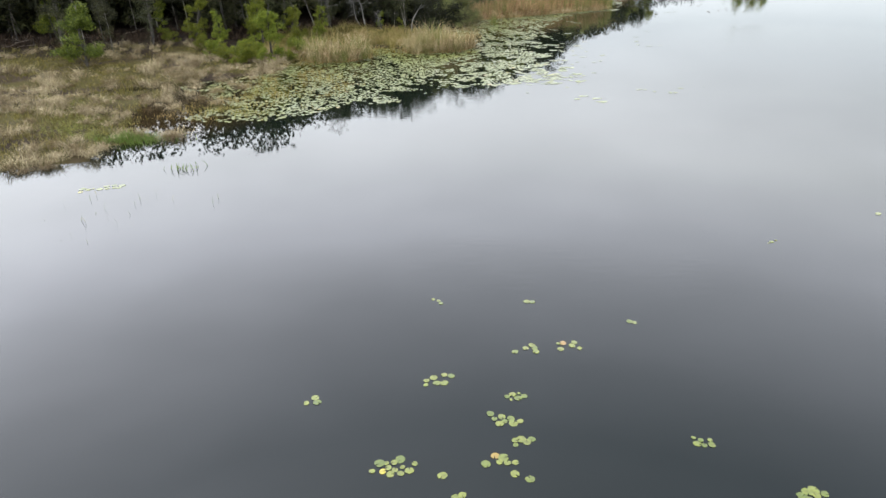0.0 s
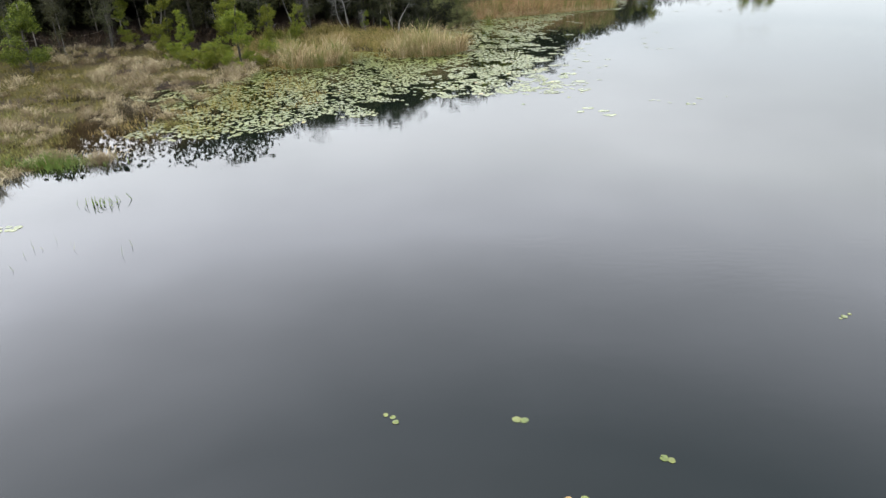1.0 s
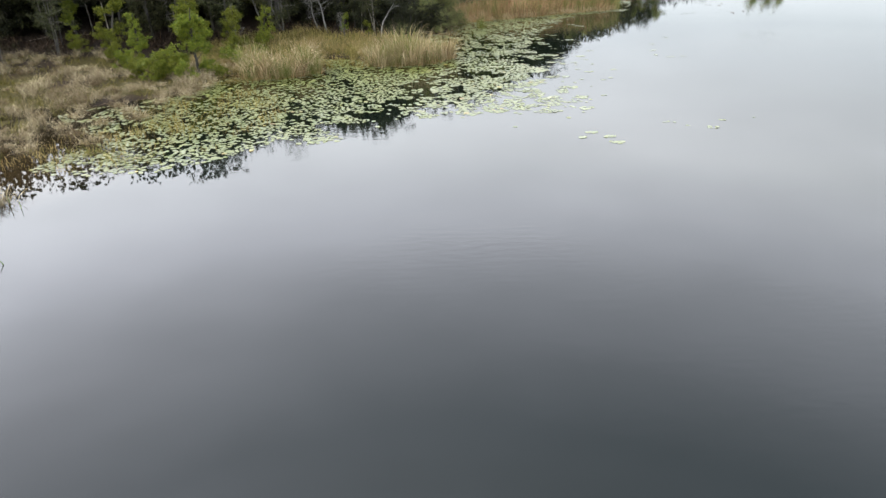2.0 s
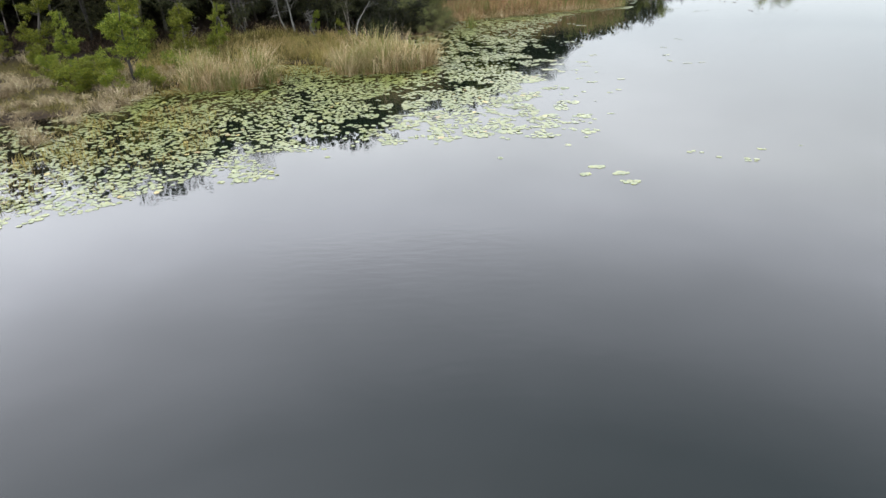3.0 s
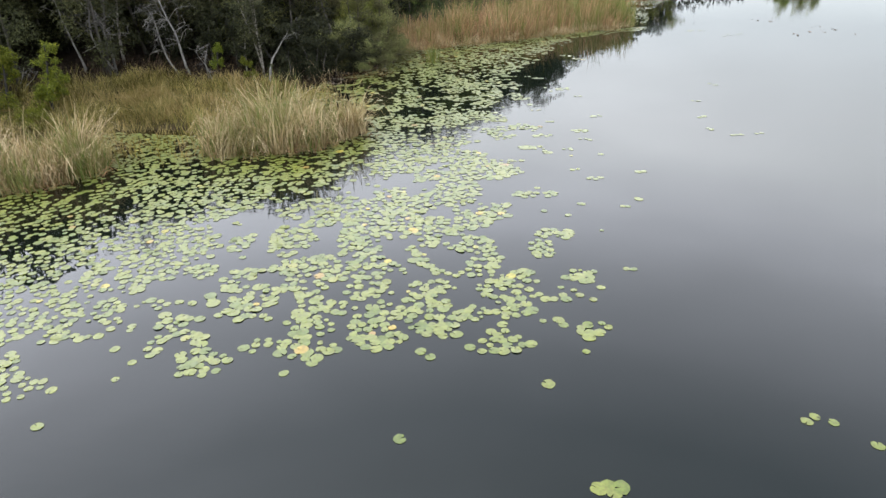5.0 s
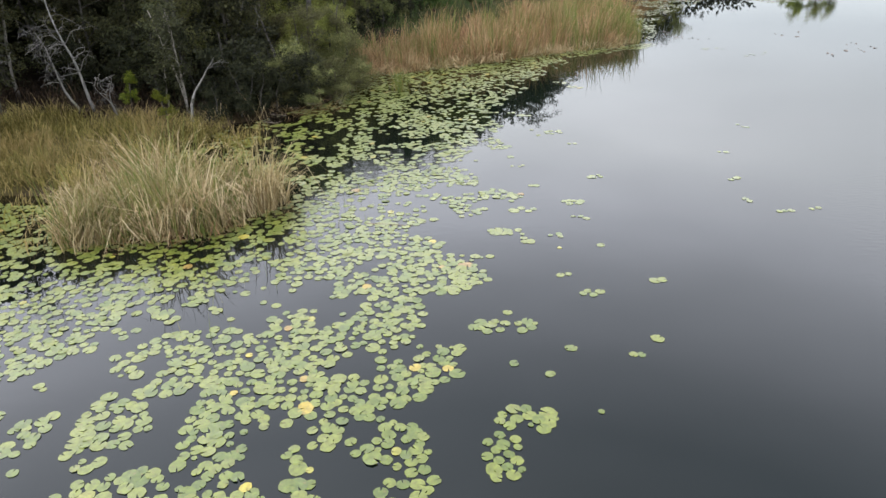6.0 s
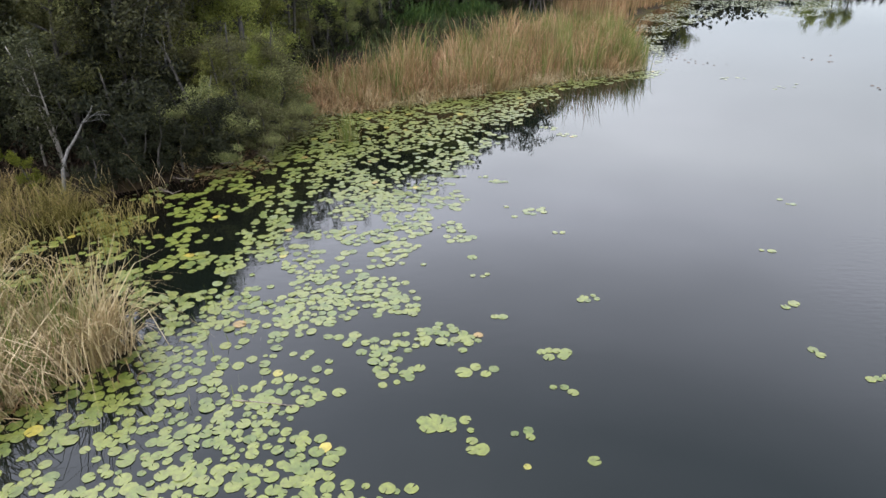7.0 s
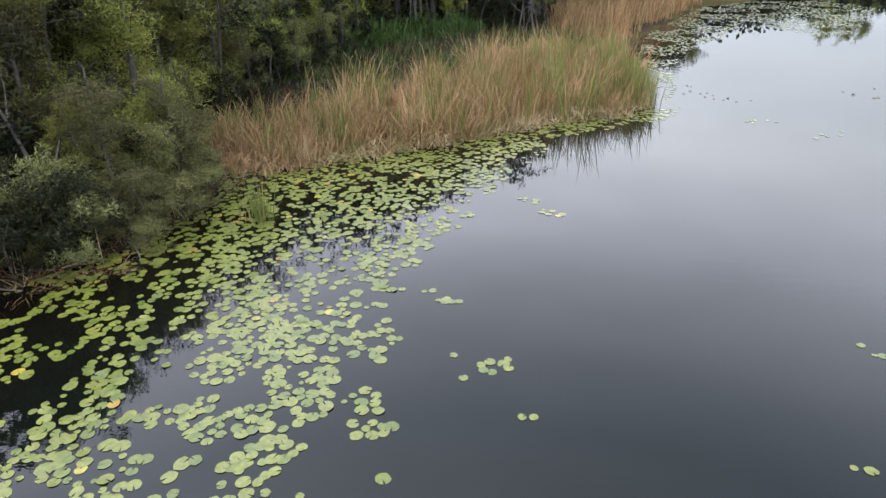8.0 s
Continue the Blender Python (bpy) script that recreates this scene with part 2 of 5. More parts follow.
M_FERN = plant_material("fern_leaves", [(0, (0.03, 0.06, 0.015)), (0.7, (0.07, 0.12, 0.03)), (1, (0.12, 0.17, 0.04))], 0.6, 0.25)
M_MOSS = plant_material("olive_marsh_grass", [(0, (0.062, 0.054, 0.012)), (0.6, (0.12, 0.105, 0.022)), (1, (0.24, 0.195, 0.065))], 0.7, 0.2)
M_LAWN = plant_material("pale_green_marsh_lawn", [(0, (0.1, 0.105, 0.025)), (0.6, (0.17, 0.175, 0.045)), (1, (0.28, 0.26, 0.09))], 0.65, 0.25)
# Dead brush, blackened so that its colour also carries the overhanging crowns' shade.
M_BRUSH = plant_material("shaded_dead_brush", [(0, (0.014, 0.010, 0.007)), (0.7, (0.045, 0.03, 0.018)), (1, (0.13, 0.09, 0.055))], 0.8, 0.1)
M_BANK = plant_material("bank_shrub_leaves", [(0, (0.082, 0.086, 0.032)), (0.6, (0.158, 0.162, 0.058)), (1, (0.276, 0.271, 0.098))], 0.7, 0.3, (0.8, (0.06, 0.052, 0.03), 0.55), True)
M_REED_TAN = plant_material("tan_reed_blades", [(0, (0.16, 0.086, 0.044)), (0.45, (0.375, 0.218, 0.108)), (0.78, (0.57, 0.38, 0.215)), (1, (0.17, 0.17, 0.05))], 0.6, 0.25, (0.6, (0.16, 0.145, 0.05), 0.4))
M_REED_GREEN = plant_material("green_reed_blades", [(0, (0.09, 0.12, 0.03)), (0.6, (0.17, 0.19, 0.05)), (1, (0.34, 0.28, 0.12))], 0.55, 0.25)
M_DROOP = plant_material("drooping_straw_reeds", [(0, (0.175, 0.12, 0.058)), (0.5, (0.415, 0.305, 0.16)), (1, (0.68, 0.55, 0.345))], 0.65, 0.25, (0.7, (0.17, 0.15, 0.05), 0.6))


# ---------------------------------------------------------------- mesh helpers
def mesh_object(name, verts, faces, mat, parent=None, smooth=False, label=""):
    """faces: list of integer arrays, each of one corner count per row."""
    verts = np.asarray(verts, dtype=np.float32).reshape(-1, 3)
    me = bpy.data.meshes.new(name)
    me.vertices.add(len(verts))
    me.vertices.foreach_set("co", verts.ravel())
    faces = [np.asarray(f, dtype=np.int32) for f in faces if len(f)]
    loops = np.concatenate([f.ravel() for f in faces])
    counts = np.concatenate([np.full(len(f), f.shape[1], dtype=np.int32) for f in faces])
    me.loops.add(len(loops))
    me.loops.foreach_set("vertex_index", loops)
    me.polygons.add(len(counts))
    me.polygons.foreach_set("loop_start", np.concatenate([[0], np.cumsum(counts)[:-1]]).astype(np.int32))
    me.polygons.foreach_set("use_smooth", np.full(len(counts), smooth))
    me.update(calc_edges=True)
    me.validate()
    me.materials.append(mat)
    ob = new(name, me)
    if parent is not None:
        ob.parent = parent
    if label:
        tagged(ob, label)
    return ob


def blades(rng, base, height, width, lean, bend, az=None):
    """Tapered, arched grass blades. base (n,3); height, width, lean, bend (n); az: the ways they fall. Returns verts and triangles."""
    n = len(base)
    az = rng.uniform(0, 2 * np.pi, n) if az is None else az
    way = np.stack([np.cos(az), np.sin(az), np.zeros(n)], 1)
    turn = az + np.pi / 2 + rng.normal(0, 0.6, n)
    side = np.stack([np.cos(turn), np.sin(turn), np.zeros(n)], 1) * (width / 2)[:, None]
    rows = []
    for s, w in ((0.0, 1.0), (0.4, 0.85), (0.75, 0.55)):
        out = lean * s + bend * s * s
        up = np.sqrt(np.maximum(0.05, 1 - np.minimum(0.9, (lean + bend * s) ** 2 * 0.5))) * s
        c = base + way * (height * out)[:, None]
        c[:, 2] += height * up
        rows += [c - side * w, c + side * w]
    c = base + way * (height * (lean + bend))[:, None]
    c[:, 2] += height * np.maximum(0.15, np.sqrt(np.maximum(0.02, 1 - np.minimum(0.95, (lean + bend) ** 2))))
    rows.append(c)
    verts = np.stack(rows, 1).reshape(-1, 3)
    tri = np.array([(0, 1, 3), (0, 3, 2), (2, 3, 5), (2, 5, 4), (4, 5, 6)])
    return verts, (np.arange(n)[:, None, None] * 7 + tri[None]).reshape(-1, 3)


def leaf_quads(rng, centre, length, width, droop=0.0):
    """Small pointed leaves with random turns."""
    n = len(centre)
    d = rng.normal(0, 1, (n, 3))
    d[:, 2] = d[:, 2] * 0.7 - droop
    d /= np.linalg.norm(d, axis=1)[:, None]
    s = np.cross(d, rng.normal(0, 1, (n, 3)))
    s /= np.linalg.norm(s, axis=1)[:, None] + 1e-6
    L, W = (length * rng.uniform(0.6, 1.3, n))[:, None], (width * rng.uniform(0.7, 1.2, n))[:, None]
    v = np.stack([centre, centre + d * L * 0.45 + s * W / 2, centre + d * L, centre + d * L * 0.45 - s * W / 2], 1)
    return v.reshape(-1, 3), np.arange(n * 4).reshape(n, 4)


def tube(points, radii, sides=7):
    """A closed tapered tube along a list of points."""
    points = np.asarray(points, float)
    rings = []
    for i, p in enumerate(points):
        d = points[min(i + 1, len(points) - 1)] - points[max(i - 1, 0)]
        d /= np.linalg.norm(d)
        a = np.cross(d, (0.31, 0.95, 0.11))
        a /= np.linalg.norm(a)
        b = np.cross(d, a)
        an = np.linspace(0, 2 * np.pi, sides, endpoint=False)
        rings.append(p + radii[i] * (np.cos(an)[:, None] * a + np.sin(an)[:, None] * b))
    v = np.concatenate(rings)
    i, j = np.meshgrid(np.arange(len(points) - 1), np.arange(sides), indexing="ij")
    k = (j + 1) % sides
    q = np.stack([i * sides + j, i * sides + k, (i + 1) * sides + k, (i + 1) * sides + j], -1).reshape(-1, 4)
    cap = np.array([np.arange(sides)[::-1], np.arange(sides) + (len(points) - 1) * sides])
    return v, q, cap


def joined_tubes(parts):
    vs, qs, cs, at = [], [], [], 0
    for v, q, c in parts:
        vs.append(v), qs.append(q + at), cs.append(c + at)
        at += len(v)
    return np.concatenate(vs), [np.concatenate(qs), np.concatenate(cs)]


def wander(rng, start, way, length, steps, wobble, rise=0.0):
    """A bending line of points."""
    p, d, out = np.array(start, float), np.array(way, float), [np.array(start, float)]
    d /= np.linalg.norm(d)
    for _ in range(steps):
        d = d + rng.normal(0, wobble, 3) + (0, 0, rise)
        d /= np.linalg.norm(d)
        p = p + d * length / steps
        out.append(p.copy())
    return np.array(out)


def inside(poly, x, y):
    poly = np.asarray(poly, float)
    hit = np.zeros(np.shape(x), bool)
    for (x0, y0), (x1, y1) in zip(poly, np.roll(poly, -1, 0)):
        cross = ((y0 > y) != (y1 > y)) & (x < (x1 - x0) * (y - y0) / (y1 - y0 + 1e-12) + x0)
        hit ^= cross
    return hit


def distance_to(line, x, y, closed=False):
    line = np.asarray(line, float)
    ends = np.roll(line, -1, 0) if closed else line[1:]
    best = np.full(np.shape(x), 1e9)
    for (x0, y0), (x1, y1) in zip(line, ends):
        dx, dy = x1 - x0, y1 - y0
        s = np.clip(((x - x0) * dx + (y - y0) * dy) / (dx * dx + dy * dy + 1e-12), 0, 1)
        best = np.minimum(best, np.hypot(x - x0 - s * dx, y - y0 - s * dy))
    return best


def soft_noise(x, y, scale, seed=0.0):
    """Smooth field of about -1 to 1 from a few sines."""
    x, y = np.asarray(x) / scale, np.asarray(y) / scale
    v = 0
    for k, (a, b, c, w) in enumerate(((1.0, 0.6, 0.3, 1.0), (-0.7, 1.3, 1.9, 0.8), (2.1, -0.9, 4.1, 0.55), (1.7, 2.3, 0.7, 0.45), (-3.1, 1.9, 2.2, 0.3))):
        v = v + w * np.sin(a * x * 2 + b * y * 2 + c + seed * (k + 1) + 1.3 * np.sin(0.7 * b * x - a * y + seed + k))
    return v / 1.9


def scatter(rng, poly, count):
    poly = np.asarray(poly, float)
    lo, hi = poly.min(0), poly.max(0)
    got = np.zeros((0, 2))
    while len(got) < count:
        p = rng.uniform(lo, hi, (count * 2, 2))
        got = np.concatenate([got, p[inside(poly, p[:, 0], p[:, 1])]])
    return got[:count]


# ---------------------------------------------------------------- ground and water
LAKE = [(-60, -40), (-30, 5), (-19, 18.4), (-15.2, 21.9), (-12.4, 23.0), (-13.3, 24.5), (-11.3, 25.4), (-12.8, 26.8), (-13.7, 29.0), (-13.8, 31.2), (-13.3, 33.0),
        (-14.2, 35.2), (-12.9, 36.8), (-10.8, 38.1), (-9.7, 40), (-9.2, 41.4), (-8.0, 44.8), (-6.6, 47.0), (-3.6, 46.9), (-2.4, 45.9), (-0.6, 46.2), (1.3, 45.9), (1.6, 47.2), (-1.2, 47.5), (-2.3, 50), (-1.6, 52.8), (0.4, 54.0), (1.6, 55.3), (2.9, 57.3),
        (3.3, 61), (6.5, 63.6), (11, 66.2), (16.6, 68.2), (17.4, 72), (19, 79), (23, 87), (29.5, 97.5), (36, 102), (50, 108), (75, 112),
        (130, 100), (260, 60), (280, -120), (120, -260), (-100, -260)]


# front line of the wood
WOOD = [(-62, 51), (-45, 48), (-33, 46), (-25, 47), (-19.5, 49.6), (-16, 49.5), (-11.5, 51), (-9, 54.0), (-5.5, 56.0), (-2, 56.6), (-0.2, 58.5), (0.4, 64), (0.8, 71),
        (2.6, 76.5), (6, 80), (11, 83), (16, 88), (22, 97), (28, 104), (34, 108)]


def ground_height(x, y):
    x, y = np.asarray(x, float), np.asarray(y, float)
    d = distance_to(LAKE, x, y, True) * np.where(inside(LAKE, x, y), -1, 1)
    marsh = np.clip((-4 - x) / 4, 0, 1) * np.clip((50 - y) / 6, 0, 1)
    rough = 0.05 * soft_noise(x, y, 1.1) + 0.05 * soft_noise(x, y, 3.7, 2.0)
    firm = 0.02 + np.minimum(0.09 * d, 0.9) + rough
    low = 0.01 + np.minimum(0.022 * d, 0.5) + 1.3 * rough
    land = np.where(d > 60, 1.0 + rough, firm * (1 - marsh) + low * marsh)
    return np.where(d > 0, land, np.maximum(-2.5, 0.3 * d - 0.02))


def build_ground():
    def axis(lo, hi, step):
        mid = np.arange(lo, hi, step)
        far = np.array([4, 10, 20, 40, 80, 160, 320, 700, 1500, 3000.0])
        return np.concatenate([lo - far[::-1], mid, mid[-1] + far])
    xs, ys = axis(-48, 60, 0.7), axis(-10, 125, 0.7)
    gx, gy = np.meshgrid(xs, ys)
    v = np.stack([gx.ravel(), gy.ravel(), ground_height(gx.ravel(), gy.ravel())], 1)
    i, j = np.meshgrid(np.arange(len(ys) - 1), np.arange(len(xs) - 1), indexing="ij")
    a = i * len(xs) + j
    q = np.stack([a, a + 1, a + len(xs) + 1, a + len(xs)], -1).reshape(-1, 4)
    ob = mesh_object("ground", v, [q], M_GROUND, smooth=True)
    litter = ob.data.attributes.new("litter", "FLOAT", "POINT")
    gx, gy = gx.ravel(), gy.ravel()
    # the dark tone reaches past the trees over the bank that they shade
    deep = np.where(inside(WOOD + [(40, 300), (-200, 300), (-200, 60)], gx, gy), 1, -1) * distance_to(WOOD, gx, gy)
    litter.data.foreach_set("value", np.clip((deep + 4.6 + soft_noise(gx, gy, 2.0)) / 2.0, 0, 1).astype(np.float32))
    tagged(ob, "dark wet soil of the marshy lake bank", "ground", kind="structure")


def build_water():
    v = [(-330, -330, 0), (330, -330, 0), (330, 330, 0), (-330, 330, 0)]
    tagged(mesh_object("water", v, [[(0, 1, 2, 3)]], M_WATER), "calm dark lake water reflecting an overcast sky", "water", kind="structure")


build_ground()
build_water()


# ---------------------------------------------------------------- trees
def thing(name, label, category, group="", kind=""):
    return tagged(new(name), label, category, group, kind)


def crown_leaves(rng, centres, spread, per, length, width, droop):
    pts = []
    for c, s in zip(centres, spread):
        p = rng.normal(0, 1, (per, 3))
        p /= np.linalg.norm(p, axis=1)[:, None]
        p *= (rng.uniform(0, 1, per) ** 0.45)[:, None] * s * (1.0, 1.0, 0.75)
        pts.append(c + p)
    return leaf_quads(rng, np.concatenate(pts), length, width, droop)


def paperbark(seed, height=8.0, crown_from=2.4, reach=1.6, clumps=42, per=60, leaf=(0.2, 0.075), stems=1, girth=0.085, low=0, fine=True, bark=None, leaves=None):
    """A slender swamp tree, pale unless given bark: leaning stem, ascending limbs, open crown."""
    rng = np.random.default_rng(seed)
    ob = thing("paperbark_tree", "slender swamp tree with a dark crown, pale bark darkened for shade on some", "tree", "trees of the swamp wood")
    tips = []
    trunks, limbs = [], []
    for s in range(stems):
        lean = rng.normal(0, 0.04 + 0.05 * (stems > 1), 2)
        line = wander(rng, (rng.normal(0, 0.1) * (stems > 1), rng.normal(0, 0.1) * (stems > 1), -0.15), (*lean, 1), height * rng.uniform(0.82, 0.95), 9, 0.04, 0.03)
        r = girth * rng.uniform(0.75, 1.15) * np.linspace(1.15, 0.3, len(line))
        r[0] *= 1.35
        trunks.append(tube(line, r))
        for k in range(int(7 / stems) + 2):
            f = rng.uniform(0.3, 0.95)
            i = f * (len(line) - 1)
            p = line[int(i)] + (line[min(int(i) + 1, len(line) - 1)] - line[int(i)]) * (i % 1)
            if p[2] < crown_from * 0.7:
                continue
            az = rng.uniform(0, 2 * np.pi)
            arm = wander(rng, p, (math.cos(az), math.sin(az), rng.uniform(0.3, 0.9)), reach * rng.uniform(0.6, 1.2) * (1.25 - 0.5 * f), 5, 0.16, 0.02)
            limbs.append(tube(arm, np.linspace(0.035, 0.008, len(arm)), 5))
            tips += [arm[-1], arm[-2], arm[3]]
        tips += [line[-1], line[-2], line[-3]]
    v, fcs = joined_tubes(trunks)
    trunk = mesh_object("trunk", v, fcs, bark or M_PALE_BARK, ob, True)
    for v, q, c in limbs if fine else ():
        mesh_object("limb", v, [q, c], bark or M_PALE_BARK, trunk, True)
    tips = np.array(tips)
    pick = tips[rng.integers(0, len(tips), clumps)] + rng.normal(0, 0.32, (clumps, 3))
    extra = np.stack([rng.normal(0, reach * 0.5, clumps // 2), rng.normal(0, reach * 0.5, clumps // 2), rng.uniform(crown_from, height, clumps // 2)], 1)
    pick = np.concatenate([pick, extra])
    if low:
        pick = np.concatenate([pick, np.stack([rng.normal(0, 0.5, low), rng.normal(0, 0.5, low), rng.uniform(0.6, crown_from, low)], 1)])
    v, q = crown_leaves(rng, pick, rng.uniform(0.3, 0.75, len(pick)), per, *leaf, 0.3)
    mesh_object("crown", v, [q], leaves or M_CANOPY, ob)
    return ob


def bushy_tree(seed, name, label, category, group, mat, height=6.5, radius=1.7, clumps=110, per=110, leaf=(0.13, 0.035), base=0.3, bark=None, narrow=0.75, fine=True, crook=0.06):
    """A tree or shrub leafy to near the ground, with billowing tufts on visible limbs."""
    rng = np.random.default_rng(seed)
    ob = thing(name, label, category, group)
    line = wander(rng, (0, 0, -0.15), (rng.normal(0, 0.08), rng.normal(0, 0.08), 1), height * 0.92, 8, crook, 0.04)
    g = 0.018 * height
    v, q, c = tube(line, g * np.linspace(1.2, 0.25, len(line)))
    trunk = mesh_object("trunk", v, [q, c], bark or M_DARK_BARK, ob, True)
    arms, tips = [], []
    for k in range(clumps // 5):
        f = rng.uniform(0.08, 0.95)
        i = f * (len(line) - 1)
        p = line[int(i)]
        az = rng.uniform(0, 2 * np.pi)
        wide = radius * (1 - f ** 1.8 * narrow) * rng.uniform(0.55, 1.1)
        arm = wander(rng, p, (math.cos(az), math.sin(az), rng.uniform(0.15, 0.7)), wide, 4, 0.15, 0.05)
        arms.append(tube(arm, np.linspace(0.22 * g + 0.006, 0.005, len(arm)), 5))
        tips += [arm[-1], arm[-1], arm[-2], arm[-3]]
    for v, q, c in arms if fine else ():
        mesh_object("limb", v, [q, c], bark or M_DARK_BARK, trunk, True)
    tips = np.array(tips)
    pick = tips[rng.integers(0, len(tips), clumps)] + rng.normal(0, 0.12 * radius, (clumps, 3))
    pick[:, 2] = np.maximum(pick[:, 2], base + 0.1)
    v, q = crown_leaves(rng, pick, rng.uniform(0.11, 0.26, clumps) * radius, per, *leaf, -0.25)
    mesh_object("crown", v, [q], mat, ob)
    return ob


def dead_tree(seed, height=3.4, stems=2, twigs=16, lean=(0.0, 0.0), girth=0.045):
    """A bleached dead tree with bare, crooked branches that fork and droop at their ends."""
    rng = np.random.default_rng(seed)
    ob = thing("dead_tree", "bleached bare dead tree with crooked branches", "tree", "dead trees at the wood's edge")
    for s in range(stems):
        way = (lean[0] + rng.normal(0, 0.07), lean[1] + rng.normal(0, 0.07), 1)
        line = wander(rng, (rng.normal(0, 0.18) * (stems > 1), rng.normal(0, 0.18) * (stems > 1), -0.1), way, height * rng.uniform(0.8, 1.05), 10, 0.14, 0.05)
        r = girth * np.linspace(1.0, 0.24, len(line))
        r[0] *= 1.5
        v, q, c = tube(line, r)
        trunk = mesh_object("trunk", v, [q, c], M_DEAD, ob, True)
        for k in range(int(twigs * 1.4)):
            arms = []
            at = rng.integers(3, len(line))
            p = line[at]
            az = rng.uniform(0, 2 * np.pi)
            arm = wander(rng, p, (math.cos(az), math.sin(az), rng.uniform(0.0, 0.9)), rng.uniform(0.45, 1.15) * height / 3.6, 7, 0.24, -0.05)
            arms.append(tube(arm, np.linspace(max(0.008, 0.5 * r[at]), 0.005, len(arm)), 4))
            for m in range(5):
                q0 = arm[rng.integers(2, len(arm))]
                tw = wander(rng, q0, rng.normal(0, 1, 3) + (0, 0, 0.2), rng.uniform(0.15, 0.5), 4, 0.3, -0.12)
                arms.append(tube(tw, np.linspace(0.009, 0.004, len(tw)), 4))
            v, fcs = joined_tubes(arms)
            mesh_object("branch", v, fcs, M_DEAD, trunk, True)
    return ob


def plant_at(ob, x, y, turn=0.0, size=1.0):
    """Moves a first-built thing to its place."""
    ob.matrix_basis = pose(x, y, float(ground_height(x, y)), 0, 0, turn) @ Matrix.Diagonal((size, size, size, 1))
    return ob


def copy_at(ob, x, y, turn=0.0, size=1.0):
    c = copy_thing(ob, pose(x, y, float(ground_height(x, y)), 0, 0, turn))
    c.scale = (size, size, size)
    return c


class Kind:
    """A kind of plant with a few built forms: the first places take the forms themselves, later ones are copies."""

    def __init__(self, forms):
        self.forms, self.used = forms, set()

    def put(self, k, x, y, turn, size):
        k %= len(self.forms)
        if len(self.used) == len(self.forms):
            return copy_at(self.forms[k], x, y, turn, size)
        while k in self.used:
            k = (k + 1) % len(self.forms)
        self.used.add(k)
        return plant_at(self.forms[k], x, y, turn, size)


def along(line, step, offset):
    """Places along a line, shifted to its left by offset."""
    line = np.asarray(line, float)
    out, carry = [], 0.0
    for a, b in zip(line[:-1], line[1:]):
        n = np.linalg.norm(b - a)
        d = (b - a) / n
        s = carry
        while s < n:
            out.append(a + d * s + np.array((-d[1], d[0])) * offset)
            s += step
        carry = s - n
    return out


def wood_height(x):
    """Height of the canopy: low by the marsh, taller behind the far reeds, low again round the bay."""
    return float(np.interp(x, (-60, -15, -13, -10, -4, 0.5, 3.0, 9.0, 14.5, 17.5, 34), (6.2, 6.4, 7.3, 7.1, 7.1, 7.5, 10.0, 9.4, 8.4, 6.8, 6.2)))


def build_wood():
    rng = np.random.default_rng(11)
    front = Kind([paperbark(100 + k, 8.0, 2.1, 1.5, 54, 36, (0.2, 0.085), 1 + k % 3, 0.075, 5) for k in range(6)])
    # dim: the same trees, bark darkened as if in the wood's shade
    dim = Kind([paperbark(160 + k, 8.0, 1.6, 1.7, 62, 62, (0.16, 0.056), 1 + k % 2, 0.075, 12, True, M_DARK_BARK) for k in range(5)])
    back = Kind([paperbark(200 + k, 8.0, 1.0, 2.1, 46, 18, (0.54, 0.26), 1, 0.09, 8, False) for k in range(4)])
    # crowns, and the bark of every other form, are darkened for the wood's shade
    tall = Kind([paperbark(240 + k, 11.0, 5.0, 1.6, 64, 32, (0.24, 0.11), 1, 0.07 - 0.006 * k, 0, True, M_DARK_BARK if k % 2 else None, M_SHADE_LEAF) for k in range(5)])
    k = 0
    for step, offset, kind, jitter in ((2.1, 0.6, front, 0.6), (2.4, 3.0, front, 0.8), (3.2, 6.0, back, 1.0), (3.6, 9.5, back, 1.2)):
        for p in along(WOOD, step, offset):
            x, y = p + rng.normal(0, jitter, 2)
            if inside(LAKE, x, y) or distance_to(LAKE, x, y, True) < 1.0 or (x < -48 and offset > 7):
                continue
            form, top = (tall, 11.2) if kind is front and x < -17 else (kind, 8.2)
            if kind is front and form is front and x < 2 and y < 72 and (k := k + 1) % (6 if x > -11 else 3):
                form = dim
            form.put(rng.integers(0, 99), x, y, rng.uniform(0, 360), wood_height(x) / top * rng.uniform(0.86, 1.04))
    for x, y, size in ((-2.6, 54.3, 0.5), (-3.4, 54.9, 0.45), (-21.3, 44.6, 0.45), (-25.5, 46.4, 0.55), (4.4, 80.6, 1.1), (-19.5, 46.8, 0.5)):
        front.put(rng.integers(0, 99), x, y, rng.uniform(0, 360), size)
    for x, y, size in ((4.9, 77.3, 0.9), (7.4, 80.6, 0.82), (8.0, 81.6, 0.85), (8.5, 81.2, 0.78), (2.6, 75.6, 0.95), (13.8, 82.2, 0.76), (13.2, 83.0, 0.74), (15.3, 84.6, 0.66), (10.6, 83.2, 0.77)):
        tall.put(rng.integers(0, 99), x, y, rng.uniform(0, 360), size)


